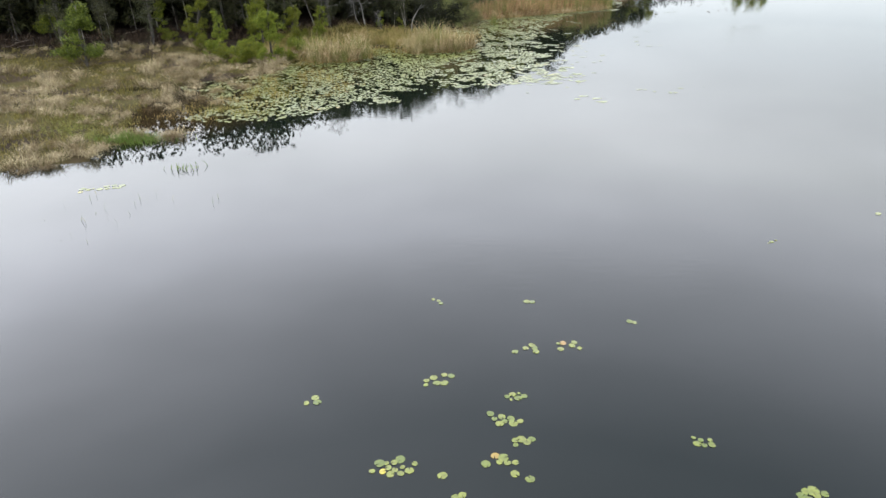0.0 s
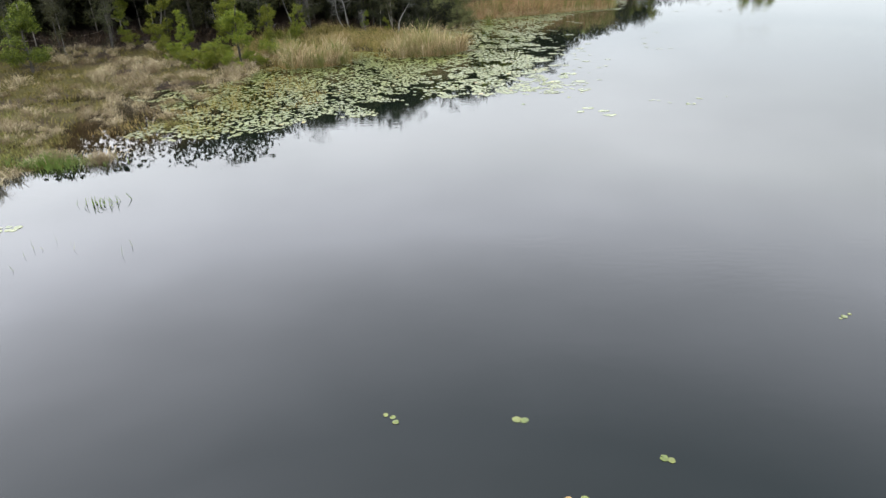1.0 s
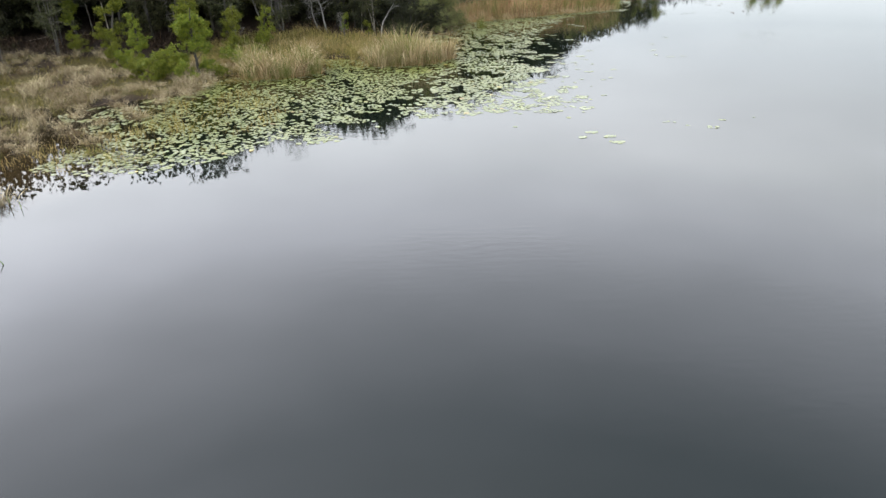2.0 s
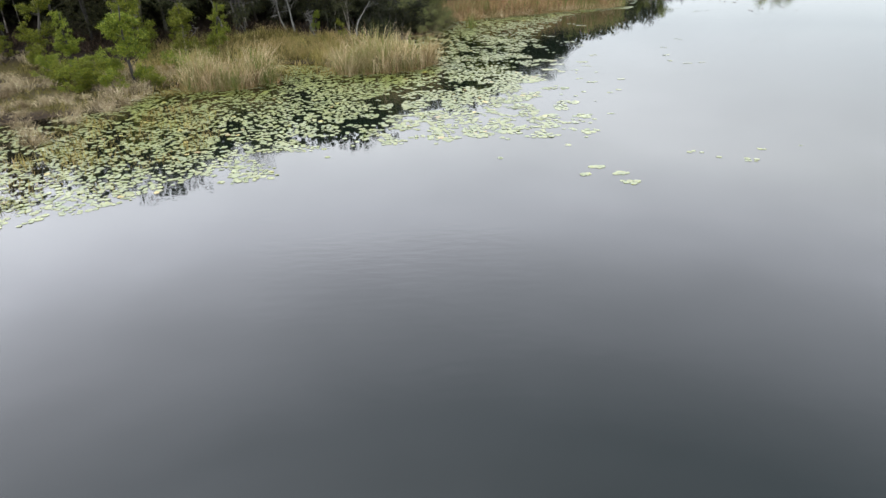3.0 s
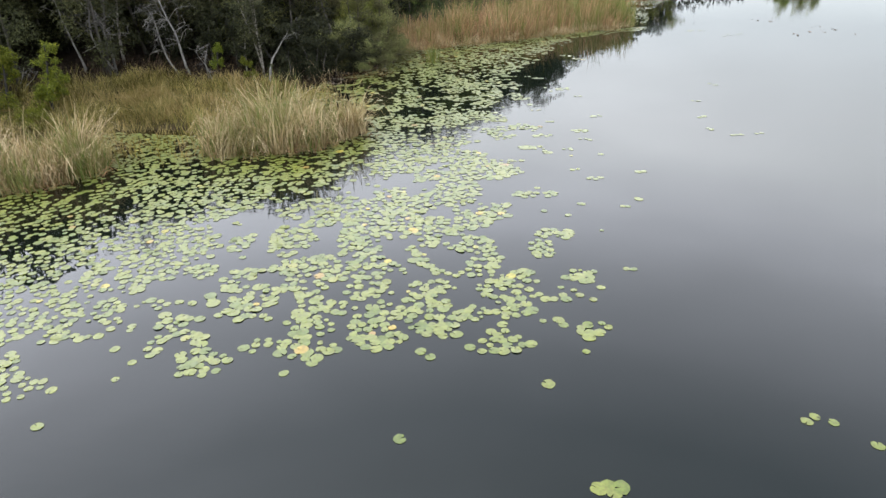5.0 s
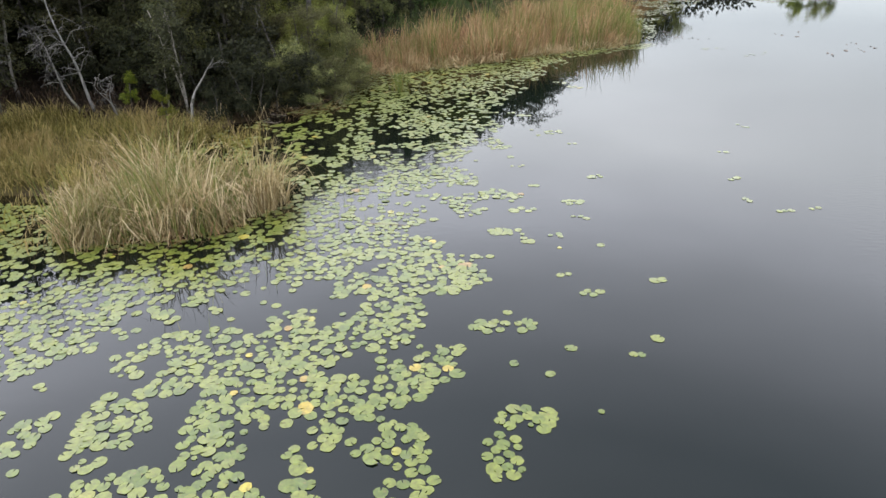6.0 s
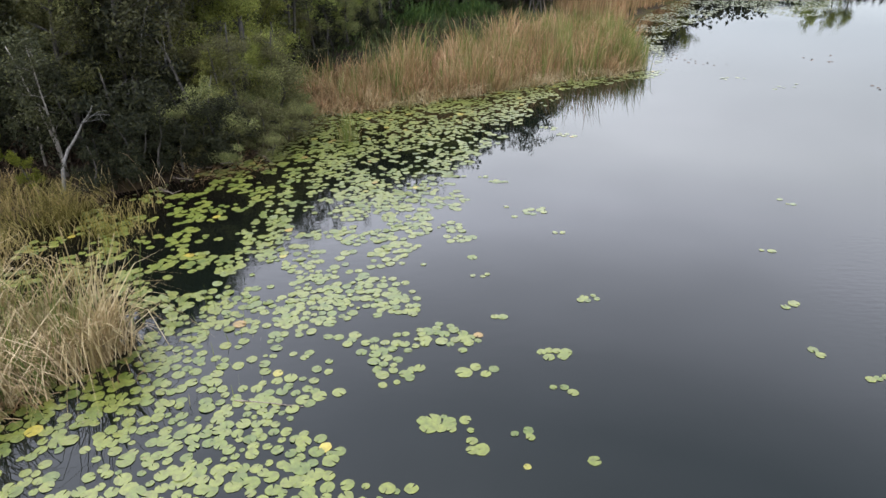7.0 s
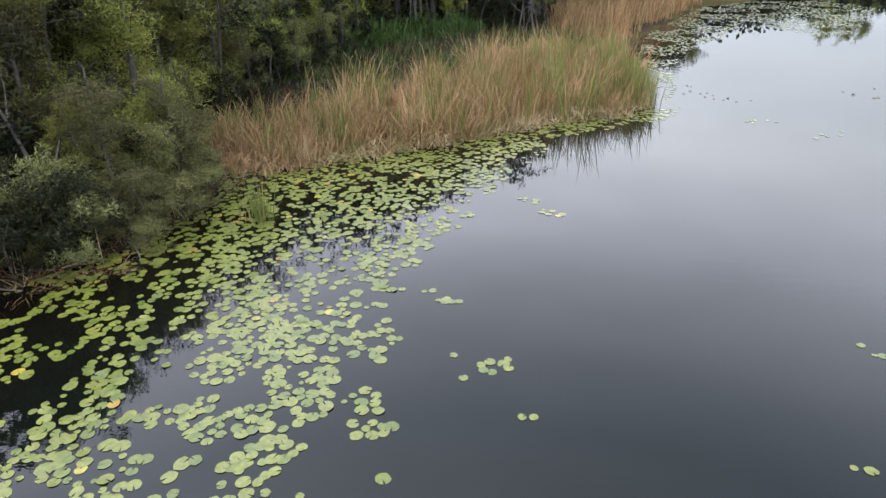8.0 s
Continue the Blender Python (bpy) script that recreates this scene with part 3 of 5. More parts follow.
def build_far_wood():
    """Loose leaves in a shade colour that fill the wood behind the separate trees."""
    rng = np.random.default_rng(15)
    spots, fine, crowns = [], [], []
    for step, offset in ((0.6, 6.5), (0.6, 11.5), (0.6, 17.0), (0.6, 23.0), (0.6, 27.0)):
        for p in along(WOOD, step, offset):
            far = p[0] > 12
            top = wood_height(p[0]) * np.clip(0.9 + 0.24 * soft_noise(p[0], p[1], 2.6, 8.0), 0.66, 1.08) * (0.8 if far else 1.0)
            n = 90 if far else 52
            (fine if far else spots).append(np.column_stack([p[0] + rng.normal(0, 1.2, n), p[1] + rng.normal(0, 1.2, n), float(ground_height(*p)) + rng.uniform(0.45 if offset < 13 and not far else 0.1, 1.0, n) * top]))
    # closed crowns over the front trees, with their height at each bend of the wood's front
    tops = (7.0, 7.2, 7.4, 7.4, 7.3, 7.6, 7.3, 6.1, 6.2, 6.7, 6.1, 6.1, 7.5, 9.1, 10.1, 9.2, 7.5, 6.6, 6.0, 6.0)
    for (a, b), (ta, tb) in zip(zip(WOOD[:-1], WOOD[1:]), zip(tops[:-1], tops[1:])):
        reach = math.hypot(b[0] - a[0], b[1] - a[1])
        for offset in (1.6, 2.8, 4.2):
            for p in along([a, b], 0.5, offset):
                part_way = np.clip(((p[0] - a[0]) * (b[0] - a[0]) + (p[1] - a[1]) * (b[1] - a[1])) / reach ** 2, 0, 1)
                top = (ta + (tb - ta) * part_way + 0.3 * offset) * np.clip(0.91 + 0.34 * soft_noise(p[0], p[1], 1.4, 21.0), 0.62, 1.08)
                n = 60
                crowns.append(np.column_stack([p[0] + rng.normal(0, 0.4, n), p[1] + rng.normal(0, 0.4, n), np.minimum(rng.uniform(4.4, max(top, 4.5) + 0.3, n), top)]))
    # low trees round the head of the bay
    for step, offset in ((0.5, 0.0), (0.6, 4.0)):
        for p in along([(34, 108), (44, 109.5), (56, 113), (76, 117)], step, offset):
            n = 42
            top = float(np.interp(p[0], (34, 44, 50, 60, 70), (4.0, 2.3, 2.0, 2.2, 2.6))) * np.clip(0.85 + 0.25 * soft_noise(p[0], p[1], 2.0, 3.0), 0.5, 1.1)
            fine.append(np.column_stack([p[0] + rng.normal(0, 0.9, n), p[1] + rng.normal(0, 0.9, n), float(ground_height(*p)) + rng.uniform(0.1, 1.0, n) * top]))
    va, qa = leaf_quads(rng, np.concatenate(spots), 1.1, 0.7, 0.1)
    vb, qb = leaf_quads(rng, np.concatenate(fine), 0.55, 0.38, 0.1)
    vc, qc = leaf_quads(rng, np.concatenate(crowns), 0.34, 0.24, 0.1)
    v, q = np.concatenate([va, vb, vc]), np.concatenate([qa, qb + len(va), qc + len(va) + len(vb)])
    tagged(mesh_object("far_wood", v, [q], M_SHADE_LEAF), "loose leaves coloured as the dark shaded depth behind the front trees", "woods", kind="stuff")


def build_edge_trees():
    rng = np.random.default_rng(21)
    near = Kind([bushy_tree(300 + s, "swamp_oak", "dark green feathery swamp tree leafy to the water's edge", "tree", "leafy trees at the water", M_EDGE, 6.6, 1.9, 130, 88, (0.13, 0.031)) for s in range(4)])
    for x, y, size in ((0.9, 60.2, 1.0), (-0.2, 61.6, 1.0), (0.2, 64.2, 0.9), (-0.8, 63.5, 1.05), (0.5, 66.2, 0.9), (1.2, 69.3, 0.85), (-1.8, 60.6, 1.1), (-0.6, 68.0, 1.0), (-3.6, 59.4, 1.0), (-4.6, 61.4, 1.05), (1.6, 71.8, 0.85), (2.8, 75.0, 0.8), (-2.9, 62.0, 1.12), (2.4, 73.4, 0.8), (1.7, 60.1, 0.5), (1.1, 57.4, 0.48), (-2.2, 58.6, 1.0), (-0.5, 66.6, 1.1), (0.0, 69.6, 1.08), (-0.4, 71.6, 1.15), (0.3, 67.8, 1.0), (-0.9, 65.0, 1.1), (-1.3, 59.4, 0.98)):
        near.put(rng.integers(0, 99), x, y, rng.uniform(0, 360), size)
    big = Kind([bushy_tree(310 + s, "swamp_oak", "dark green feathery swamp tree at the wood's edge", "tree", "leafy trees at the water", M_EDGE, 6.6, 1.9, 110, 50, (0.2, 0.06)) for s in range(3)])
    for x, y, size in ((2.2, 73.0, 0.8), (3.4, 77.0, 0.75), (2.4, 71.0, 0.6), (1.4, 76.6, 1.32), (2.6, 78.4, 1.38), (4.4, 80.2, 1.45), (6.6, 81.6, 1.45), (8.6, 83.2, 1.4), (9.5, 82.4, 0.5), (45, 107.5, 0.36), (47.5, 108, 0.34), (50, 109, 0.32), (53, 110, 0.36), (50.4, 116, 0.86), (52.6, 117, 0.92), (54.8, 117, 0.88), (51.6, 118, 0.9), (46.4, 113, 0.6), (56.5, 111, 0.36), (60, 111.5, 0.38), (64, 112, 0.4)):
        big.put(rng.integers(0, 99), x, y, rng.uniform(0, 360), size)
    for p in along([(15, 87), (22, 96.5), (28, 103.5), (34, 107.5)], 3.2, 0.5):
        big.put(rng.integers(0, 99), p[0], p[1], rng.uniform(0, 360), rng.uniform(0.8, 0.98))
    # the same swamp trees in darker bank leaves, which stand in for shade
    shade = Kind([bushy_tree(320 + s, "swamp_oak", "swamp tree leafy down to the bank, coloured darker as if shaded", "tree", "leafy trees at the water", M_BANK, 5.6, 1.8, 115, 86, (0.118, 0.029)) for s in range(3)])
    for x, y, size in ((3.2, 70.4, 0.5), (3.9, 72.6, 0.5), (4.5, 75.0, 0.45), (2.2, 67.4, 0.5), (1.3, 57.6, 0.7), (-3.4, 57.0, 1.0), (-0.6, 58.4, 1.0), (1.9, 59.3, 0.6), (2.0, 61.0, 0.62), (-5.0, 57.6, 0.9), (-9.6, 56.0, 1.0), (-7.4, 57.5, 1.0)):
        shade.put(rng.integers(0, 99), x, y, rng.uniform(0, 360), size)
    # both shrub kinds carry the shade under the trees in their leaf colour
    under = Kind([bushy_tree(340 + s, "understory_shrub", "understory shrub under the swamp trees, leaves coloured dark for shade", "shrub", "understory shrubs", M_SHADE_LEAF, 2.6, 1.3, 40, 24, (0.28, 0.12), 0.1, None, 0.5, False, 0.24) for s in range(3)])
    deep = Kind([bushy_tree(350 + s, "understory_shrub", "fine-leaved shrub of the bank, leaves coloured dark for shade", "shrub", "understory shrubs", M_SHADE_LEAF, 2.6, 1.3, 50, 48, (0.14, 0.042), 0.1, None, 0.5, False, 0.24) for s in range(3)])
    for step, offset in ((2.4, 0.9), (2.6, 4.5), (3.4, 8.0)):
        for p in along(WOOD, step, offset):
            if p[0] > 26 or p[0] < -50:
                continue
            x, y = p + rng.normal(0, 0.8, 2)
            if x < -8 and offset < 4:
                continue
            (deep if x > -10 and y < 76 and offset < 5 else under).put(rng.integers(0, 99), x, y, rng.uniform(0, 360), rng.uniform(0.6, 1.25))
    # dark shrubs put into the hollow that deep shade blackens
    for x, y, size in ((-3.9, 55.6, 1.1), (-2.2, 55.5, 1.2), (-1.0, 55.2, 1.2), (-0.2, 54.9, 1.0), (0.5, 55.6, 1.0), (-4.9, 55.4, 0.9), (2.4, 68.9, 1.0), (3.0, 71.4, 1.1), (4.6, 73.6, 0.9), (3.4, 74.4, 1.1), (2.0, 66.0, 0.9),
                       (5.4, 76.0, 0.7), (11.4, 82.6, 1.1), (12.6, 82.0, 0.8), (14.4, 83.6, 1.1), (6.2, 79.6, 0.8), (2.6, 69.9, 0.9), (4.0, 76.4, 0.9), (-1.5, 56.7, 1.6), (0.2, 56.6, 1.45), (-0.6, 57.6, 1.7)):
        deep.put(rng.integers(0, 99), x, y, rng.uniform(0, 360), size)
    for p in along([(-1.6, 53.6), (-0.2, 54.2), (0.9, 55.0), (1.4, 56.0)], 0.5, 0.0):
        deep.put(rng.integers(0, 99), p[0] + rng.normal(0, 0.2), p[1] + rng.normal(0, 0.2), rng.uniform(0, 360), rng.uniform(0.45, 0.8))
    bank = Kind([bushy_tree(380 + s, "bank_shrub", "olive-brown tangled shrub overhanging the water's edge", "shrub", "shrubs along the bank", M_BANK, 2.3, 1.15, 70, 90, (0.085, 0.02), 0.0, None, 0.45, False, 0.26) for s in range(4)])
    for p in along([(0.9, 55.3), (1.9, 56.7), (2.45, 58.6), (2.2, 60.4)], 0.62, 0.3):
        bank.put(rng.integers(0, 99), p[0] + rng.normal(0, 0.25), p[1] + rng.normal(0, 0.25), rng.uniform(0, 360), rng.uniform(0.6, 1.25))
    for p in along([(1.7, 55.4), (2.6, 57.0), (3.0, 58.8), (2.7, 60.6)], 0.8, 0.0):
        bank.put(rng.integers(0, 99), p[0] + rng.normal(0, 0.2), p[1] + rng.normal(0, 0.2), rng.uniform(0, 360), rng.uniform(0.4, 0.8))
    young = Kind([bushy_tree(360 + s, "young_tree", "bright yellow-green young tree on the marsh edge", "tree", "young trees on the marsh", M_SAPLING, 3.9, 1.4, 120, 90, (0.14, 0.042), 0.5, None, 0.8) for s in range(2)])
    for x, y, size in ((-12.2, 47.9, 0.85), (-27.5, 48.8, 0.8)):
        young.put(rng.integers(0, 99), x, y, rng.uniform(0, 360), size)
    dark = Kind([bushy_tree(364, "young_tree", "dark green rounded young tree with several thin trunks", "tree", "young trees on the marsh", M_YOUNG, 3.9, 1.5, 120, 90, (0.14, 0.042), 0.75, None, 0.8)])
    dark.put(0, -21.3, 41.0, 40, 1.05)
    slim = Kind([bushy_tree(370 + s, "young_tree", "slim upright yellow-green young tree at the wood's edge", "tree", "young trees on the marsh", M_SAPLING, 3.9, 0.95, 95, 80, (0.13, 0.04), 0.35, None, 0.7) for s in range(3)])
    for x, y, size in ((-16.6, 46.8, 0.95), (-10.6, 43.2, 0.97), (-14.4, 45.6, 0.72), (-9.6, 47.0, 0.8), (-8.4, 48.2, 0.72), (-19.4, 49.2, 0.8), (-10.4, 49.0, 0.75), (-13.2, 49.0, 0.8), (-4.6, 54.6, 0.4), (-2.75, 53.2, 0.36)):
        slim.put(rng.integers(0, 99), x, y, rng.uniform(0, 360), size)
    low = Kind([bushy_tree(375 + s, "marsh_shrub", "low rounded yellow-green shrub among the tussocks", "shrub", "shrubs on the marsh", M_SAPLING, 1.5, 0.95, 60, 90, (0.1, 0.03), 0.05, None, 0.5, False, 0.22) for s in range(3)])
    for x, y, size in ((-14.4, 43.9, 0.8), (-13.3, 42.9, 0.9), (-12.4, 42.0, 0.95), (-11.6, 41.9, 0.85), (-11.9, 43.6, 1.0), (-10.6, 41.3, 0.7), (-9.4, 42.4, 0.65), (-9.2, 45.2, 0.9), (-15.4, 45.0, 0.8), (-8.4, 46.6, 0.7), (-23.0, 42.6, 0.6), (-18.2, 46.6, 0.7)):
        low.put(rng.integers(0, 99), x, y, rng.uniform(0, 360), size)


def build_dead_trees():
    rng = np.random.default_rng(31)
    # x, y, height, stems, branches, lean
    for k, (x, y, high, stems, arms, lean) in enumerate((
            (-5.9, 53.7, 3.3, 1, 14, (-0.2, 0.0)), (-5.55, 53.9, 4.6, 1, 15, (-0.06, 0.0)), (-4.2, 53.2, 1.6, 2, 3, (0.05, 0.0)), (-8.2, 53.1, 4.6, 2, 12, (-0.12, 0.0)), (-9.5, 53.2, 4.2, 1, 3, (-0.16, 0.0)),
            (-10.6, 50.6, 1.2, 2, 2, (0.0, 0.0)), (-2.1, 53.1, 2.5, 1, 2, (-0.03, 0.12)), (0.4, 57.9, 2.7, 1, 4, (0.05, -0.1)), (-0.1, 57.4, 3.9, 1, 7, (-0.1, 0.0)), (1.7, 58.5, 1.5, 1, 4, (0.35, -0.2)),
            (2.3, 59.6, 1.5, 1, 5, (0.3, 0.0)), (13.6, 82.4, 4.2, 2, 7, (0.0, 0.0)), (14.3, 82.8, 3.6, 2, 6, (0.0, 0.0)), (-13.6, 50.0, 3.2, 2, 6, (0.0, 0.0)), (-1.6, 57.2, 4.4, 1, 6, (0.1, -0.1)))):
        plant_at(dead_tree(400 + k, high, stems, arms, lean, 0.06 if y == 53.1 and x > -4 else 0.02 + 0.008 * high), x, y)



build_wood()
build_far_wood()
build_edge_trees()
build_dead_trees()


# ---------------------------------------------------------------- reeds, sedge and tussocks
def grass_stuff(name, label, category, mat, seed, base, height, width, lean, bend):
    rng = np.random.default_rng(seed)
    n = len(base)
    one = lambda v: rng.uniform(*v, n) if isinstance(v, tuple) else v  # noqa: E731
    z = np.maximum(-0.05, ground_height(base[:, 0], base[:, 1])) - 0.03
    tall = base[:, 2] if base.shape[1] > 2 else 1.0
    az = base[:, 3] + rng.normal(0, 0.75, n) if base.shape[1] > 3 else None
    v, f = blades(rng, np.column_stack([base[:, :2], z]), one(height) * tall, one(width), one(lean), one(bend), az)
    return tagged(mesh_object(name, v, [f], mat), label, category, kind="stuff")


REED_WEST = [(-7.8, 41.2), (-6.0, 41.5), (-4.6, 42.4), (-4.4, 43.4), (-5.2, 44.2), (-7.4, 43.8), (-8.2, 42.6)]
REED_EAST = [(-2.2, 44.2), (-1.4, 43.9), (1.2, 44.5), (2.45, 46.0), (2.1, 47.1), (0.4, 47.0), (-2.0, 46.2)]
REED_FAR = [(1.2, 62.4), (2.6, 61.4), (4.2, 61.3), (6.4, 61.9), (9.3, 63.4), (12.6, 65.4), (15.6, 66.6), (16.7, 67.8), (17.0, 70), (17.3, 74), (17.4, 76.5), (14.8, 75.2), (11.4, 71.8), (9.5, 70.4), (7.4, 68.2), (6.0, 67), (4.4, 65), (2.2, 64.8), (1.2, 63.8)]


def spaced(points, gap, rng):
    """Keeps points that lie at least gap apart, by a grid of cells."""
    cells, kept = {}, []
    for p in points:
        c = (int(p[0] // gap), int(p[1] // gap))
        near = [q for i in (-1, 0, 1) for j in (-1, 0, 1) for q in cells.get((c[0] + i, c[1] + j), ())]
        if all((p[0] - q[0]) ** 2 + (p[1] - q[1]) ** 2 > gap * gap for q in near):
            cells.setdefault(c, []).append(p)
            kept.append(p)
    return np.array(kept)


def clumped(rng, poly, clumps, per, spread):
    c = scatter(rng, poly, clumps)
    tall = np.repeat(rng.uniform(0.5, 1.15, clumps) * np.clip(1 + 0.38 * soft_noise(c[:, 0], c[:, 1], 1.0, 2.5), 0.45, 1.45), per)
    tall = tall * np.repeat(np.where(c[:, 1] > 60, np.interp(c[:, 0], (1.0, 3.0, 6.0), (0.45, 0.75, 1.0)), 1.0), per)
    # every clump sags its own way, and half of them follow the fall of their neighbours
    fall = np.where(rng.uniform(0, 1, clumps) < 0.5, rng.uniform(0, 2 * np.pi, clumps), 3.0 * soft_noise(c[:, 0], c[:, 1], 1.1, 4.5))
    return np.column_stack([(c[:, None, :] + rng.normal(0, spread, (clumps, per, 2))).reshape(-1, 2), tall, np.repeat(fall, per)])


def build_reeds():
    rng = np.random.default_rng(41)
    grass_stuff("reed_bed", "tall tan and green bulrushes standing in the shallows", "reeds", M_REED_TAN, 1, clumped(rng, REED_FAR, 850, 18, 0.17), (0.8, 1.9), (0.016, 0.034), (0.0, 0.38), (0.0, 0.7))
    grass_stuff("reed_bed", "green bulrush blades among the tan reeds", "reeds", M_REED_GREEN, 2, clumped(rng, REED_FAR, 250, 12, 0.16), (1.0, 2.1), (0.022, 0.04), (0.0, 0.16), (0.0, 0.3))
    for poly, n in ((REED_WEST, 150), (REED_EAST, 230)):
        grass_stuff("reed_bed", "drooping straw-coloured reeds at the water's edge", "reeds", M_DROOP, 3 + n, clumped(rng, poly, int(n * 0.7), 22, 0.13), (1.0, 1.8), (0.014, 0.028), (0.0, 0.25), (0.15, 0.95))
        grass_stuff("reed_bed", "green and olive reeds among the straw", "reeds", M_REED_GREEN, 4 + n, clumped(rng, poly, int(n * 0.7), 15, 0.16), (0.7, 1.6), (0.014, 0.026), (0.0, 0.2), (0.0, 0.5))
        grass_stuff("reed_thatch", "broken tan reed litter under the reeds", "reeds", M_REED_TAN, 27 + n, clumped(rng, poly, n // 2, 14, 0.22), (0.3, 0.8), (0.014, 0.028), (0.3, 0.9), (0.1, 0.6))
    sedge = [(-12, 43.5), (-9, 44), (-7.6, 46.6), (-5.6, 47.6), (-3.4, 47.2), (-2.0, 46.3), (-0.4, 47.2), (-1.2, 48.4), (-1.5, 50), (-0.9, 53.0), (-3, 53.8), (-8, 52.6), (-12, 48.5)]
    grass_stuff("sedge_meadow", "olive and straw sedge behind the reeds", "grass", M_SEDGE, 5, clumped(rng, sedge, 850, 18, 0.2), (0.28, 0.8), (0.012, 0.024), (0.05, 0.45), (0.15, 0.7))
    mound = clumped(rng, sedge, 42, 130, 0.34)
    grass_stuff("sedge_mounds", "rounded olive-green sedge mounds rising from the meadow", "grass", M_MOSS, 23, mound, (0.45, 1.0), (0.012, 0.024), (0.0, 0.5), (0.1, 0.7))
    gap = [(-9.6, 40.2), (-6, 41.4), (-4.4, 42.8), (-3, 43.6), (-1.6, 44.2), (-1.8, 46.3), (-3, 46.8), (-6, 47.2), (-8.6, 45.0)]
    grass_stuff("sedge_fringe", "thin olive sedge among pads at the bank", "grass", M_SEDGE, 15, clumped(rng, gap, 150, 14, 0.2), (0.25, 0.6), (0.014, 0.026), (0.0, 0.35), (0.1, 0.6))
    front = [(1.0, 62.4), (2.4, 60.9), (4.2, 61.0), (6.4, 61.6), (9.3, 63.1), (12.6, 65.1), (15.3, 66.0), (16.7, 67.3), (16.4, 68), (12.4, 66), (9, 64), (6.2, 62.4), (3.2, 62.2), (1.4, 63.6)]
    grass_stuff("reed_thatch", "fallen tan reed litter at the foot of the reeds", "reeds", M_DROOP, 16, clumped(rng, front, 300, 11, 0.2), (0.3, 0.9), (0.02, 0.04), (0.4, 0.9), (0.2, 0.6))
    grass_stuff("reed_bed", "fresh green bulrushes at the tip of the reeds", "reeds", M_REED_GREEN, 17, rng.normal((16.6, 68.9), (0.25, 1.0), (280, 2)), (1.0, 1.8), (0.022, 0.04), (0.0, 0.08), (0.0, 0.12))
    tip = [(12.6, 65.9), (15.4, 66.9), (16.6, 68.0), (16.9, 71), (17.1, 75), (14.6, 72.5), (12.6, 69)]
    grass_stuff("reed_bed", "green bulrush blades thick at the point of the reeds", "reeds", M_REED_GREEN, 25, clumped(rng, tip, 90, 12, 0.16), (1.1, 2.0), (0.022, 0.038), (0.0, 0.16), (0.0, 0.3))
    heap = [(1.9, 60.7), (3.6, 60.5), (5.6, 61.3), (4.8, 63.2), (2.2, 63.4)]
    grass_stuff("reed_thatch", "flattened pale brown reeds at the near end of the bed", "reeds", M_REED_TAN, 28, clumped(rng, heap, 150, 16, 0.22), (0.5, 1.2), (0.016, 0.032), (0.2, 0.85), (0.1, 0.7))
    litter = [(0.9, 53.9), (2.3, 54.7), (2.6, 55.7), (1.9, 56.0), (0.7, 54.7)]
    grass_stuff("reed_thatch", "fallen red-brown stalks lying on the bank", "reeds", M_REED_TAN, 29, clumped(rng, litter, 20, 14, 0.2), (0.25, 0.55), (0.012, 0.022), (1.0, 1.35), (0.0, 0.2))
    behind = [(3.2, 62.6), (4.8, 64.2), (6, 67.2), (7.4, 68.4), (9.5, 70.6), (11.4, 72), (14.8, 75.4), (17.8, 76.8), (18, 84), (15.5, 88), (11, 84), (6, 80.8), (2.6, 77), (1.2, 71), (0.8, 65)]
    grass_stuff("undergrowth", "dim olive undergrowth between the reeds and the wood", "undergrowth", M_UNDER, 18, clumped(rng, behind, 600, 14, 0.25), (0.25, 0.8), (0.025, 0.05), (0.1, 0.5), (0.2, 0.7))
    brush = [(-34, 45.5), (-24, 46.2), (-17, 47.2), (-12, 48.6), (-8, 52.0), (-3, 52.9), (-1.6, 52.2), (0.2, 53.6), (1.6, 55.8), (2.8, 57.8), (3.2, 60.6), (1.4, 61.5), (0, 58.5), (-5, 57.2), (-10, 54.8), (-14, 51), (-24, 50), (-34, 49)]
    grass_stuff("dry_brush", "dead brush and litter at the foot of the trees, coloured dark for shade", "undergrowth", M_BRUSH, 19, clumped(rng, brush, 800, 14, 0.3), (0.2, 0.7), (0.02, 0.05), (0.1, 0.9), (0.1, 0.7))
    pocket = [(-1.0, 48.4), (1.2, 48.0), (1.0, 50.5), (0.6, 53), (-0.8, 52), (-1.3, 50)]
    grass_stuff("emergent_sedge", "thin sedge standing between pads in the quiet pocket", "grass", M_SEDGE, 20, clumped(rng, pocket, 70, 12, 0.2), (0.2, 0.6), (0.012, 0.024), (0.0, 0.3), (0.1, 0.5))
    grass_stuff("reed_tuft", "small tuft of green reeds standing among lily pads", "reeds", M_REED_GREEN, 21, rng.normal((4.75, 57.5), (0.16, 0.22), (110, 2)), (0.5, 1.15), (0.014, 0.026), (0.0, 0.25), (0.0, 0.4))
    grass_stuff("reed_tuft", "bleached upright tuft of dead reeds before the bed", "reeds", M_DROOP, 31, rng.normal((5.0, 61.4), (0.1, 0.12), (70, 2)), (0.5, 1.0), (0.018, 0.03), (0.0, 0.18), (0.0, 0.2))
    stalks = [(-1.2, 52.6), (0.3, 53.4), (1.6, 55.0), (2.3, 56.4), (1.8, 56.6), (0.8, 55.4), (-0.4, 54.2), (-1.4, 53.4)]
    grass_stuff("dry_stalks", "bleached dry stalks leaning out of the bank", "undergrowth", M_DROOP, 22, clumped(rng, stalks, 14, 4, 0.2), (0.5, 1.4), (0.012, 0.024), (0.1, 0.8), (0.0, 0.6))
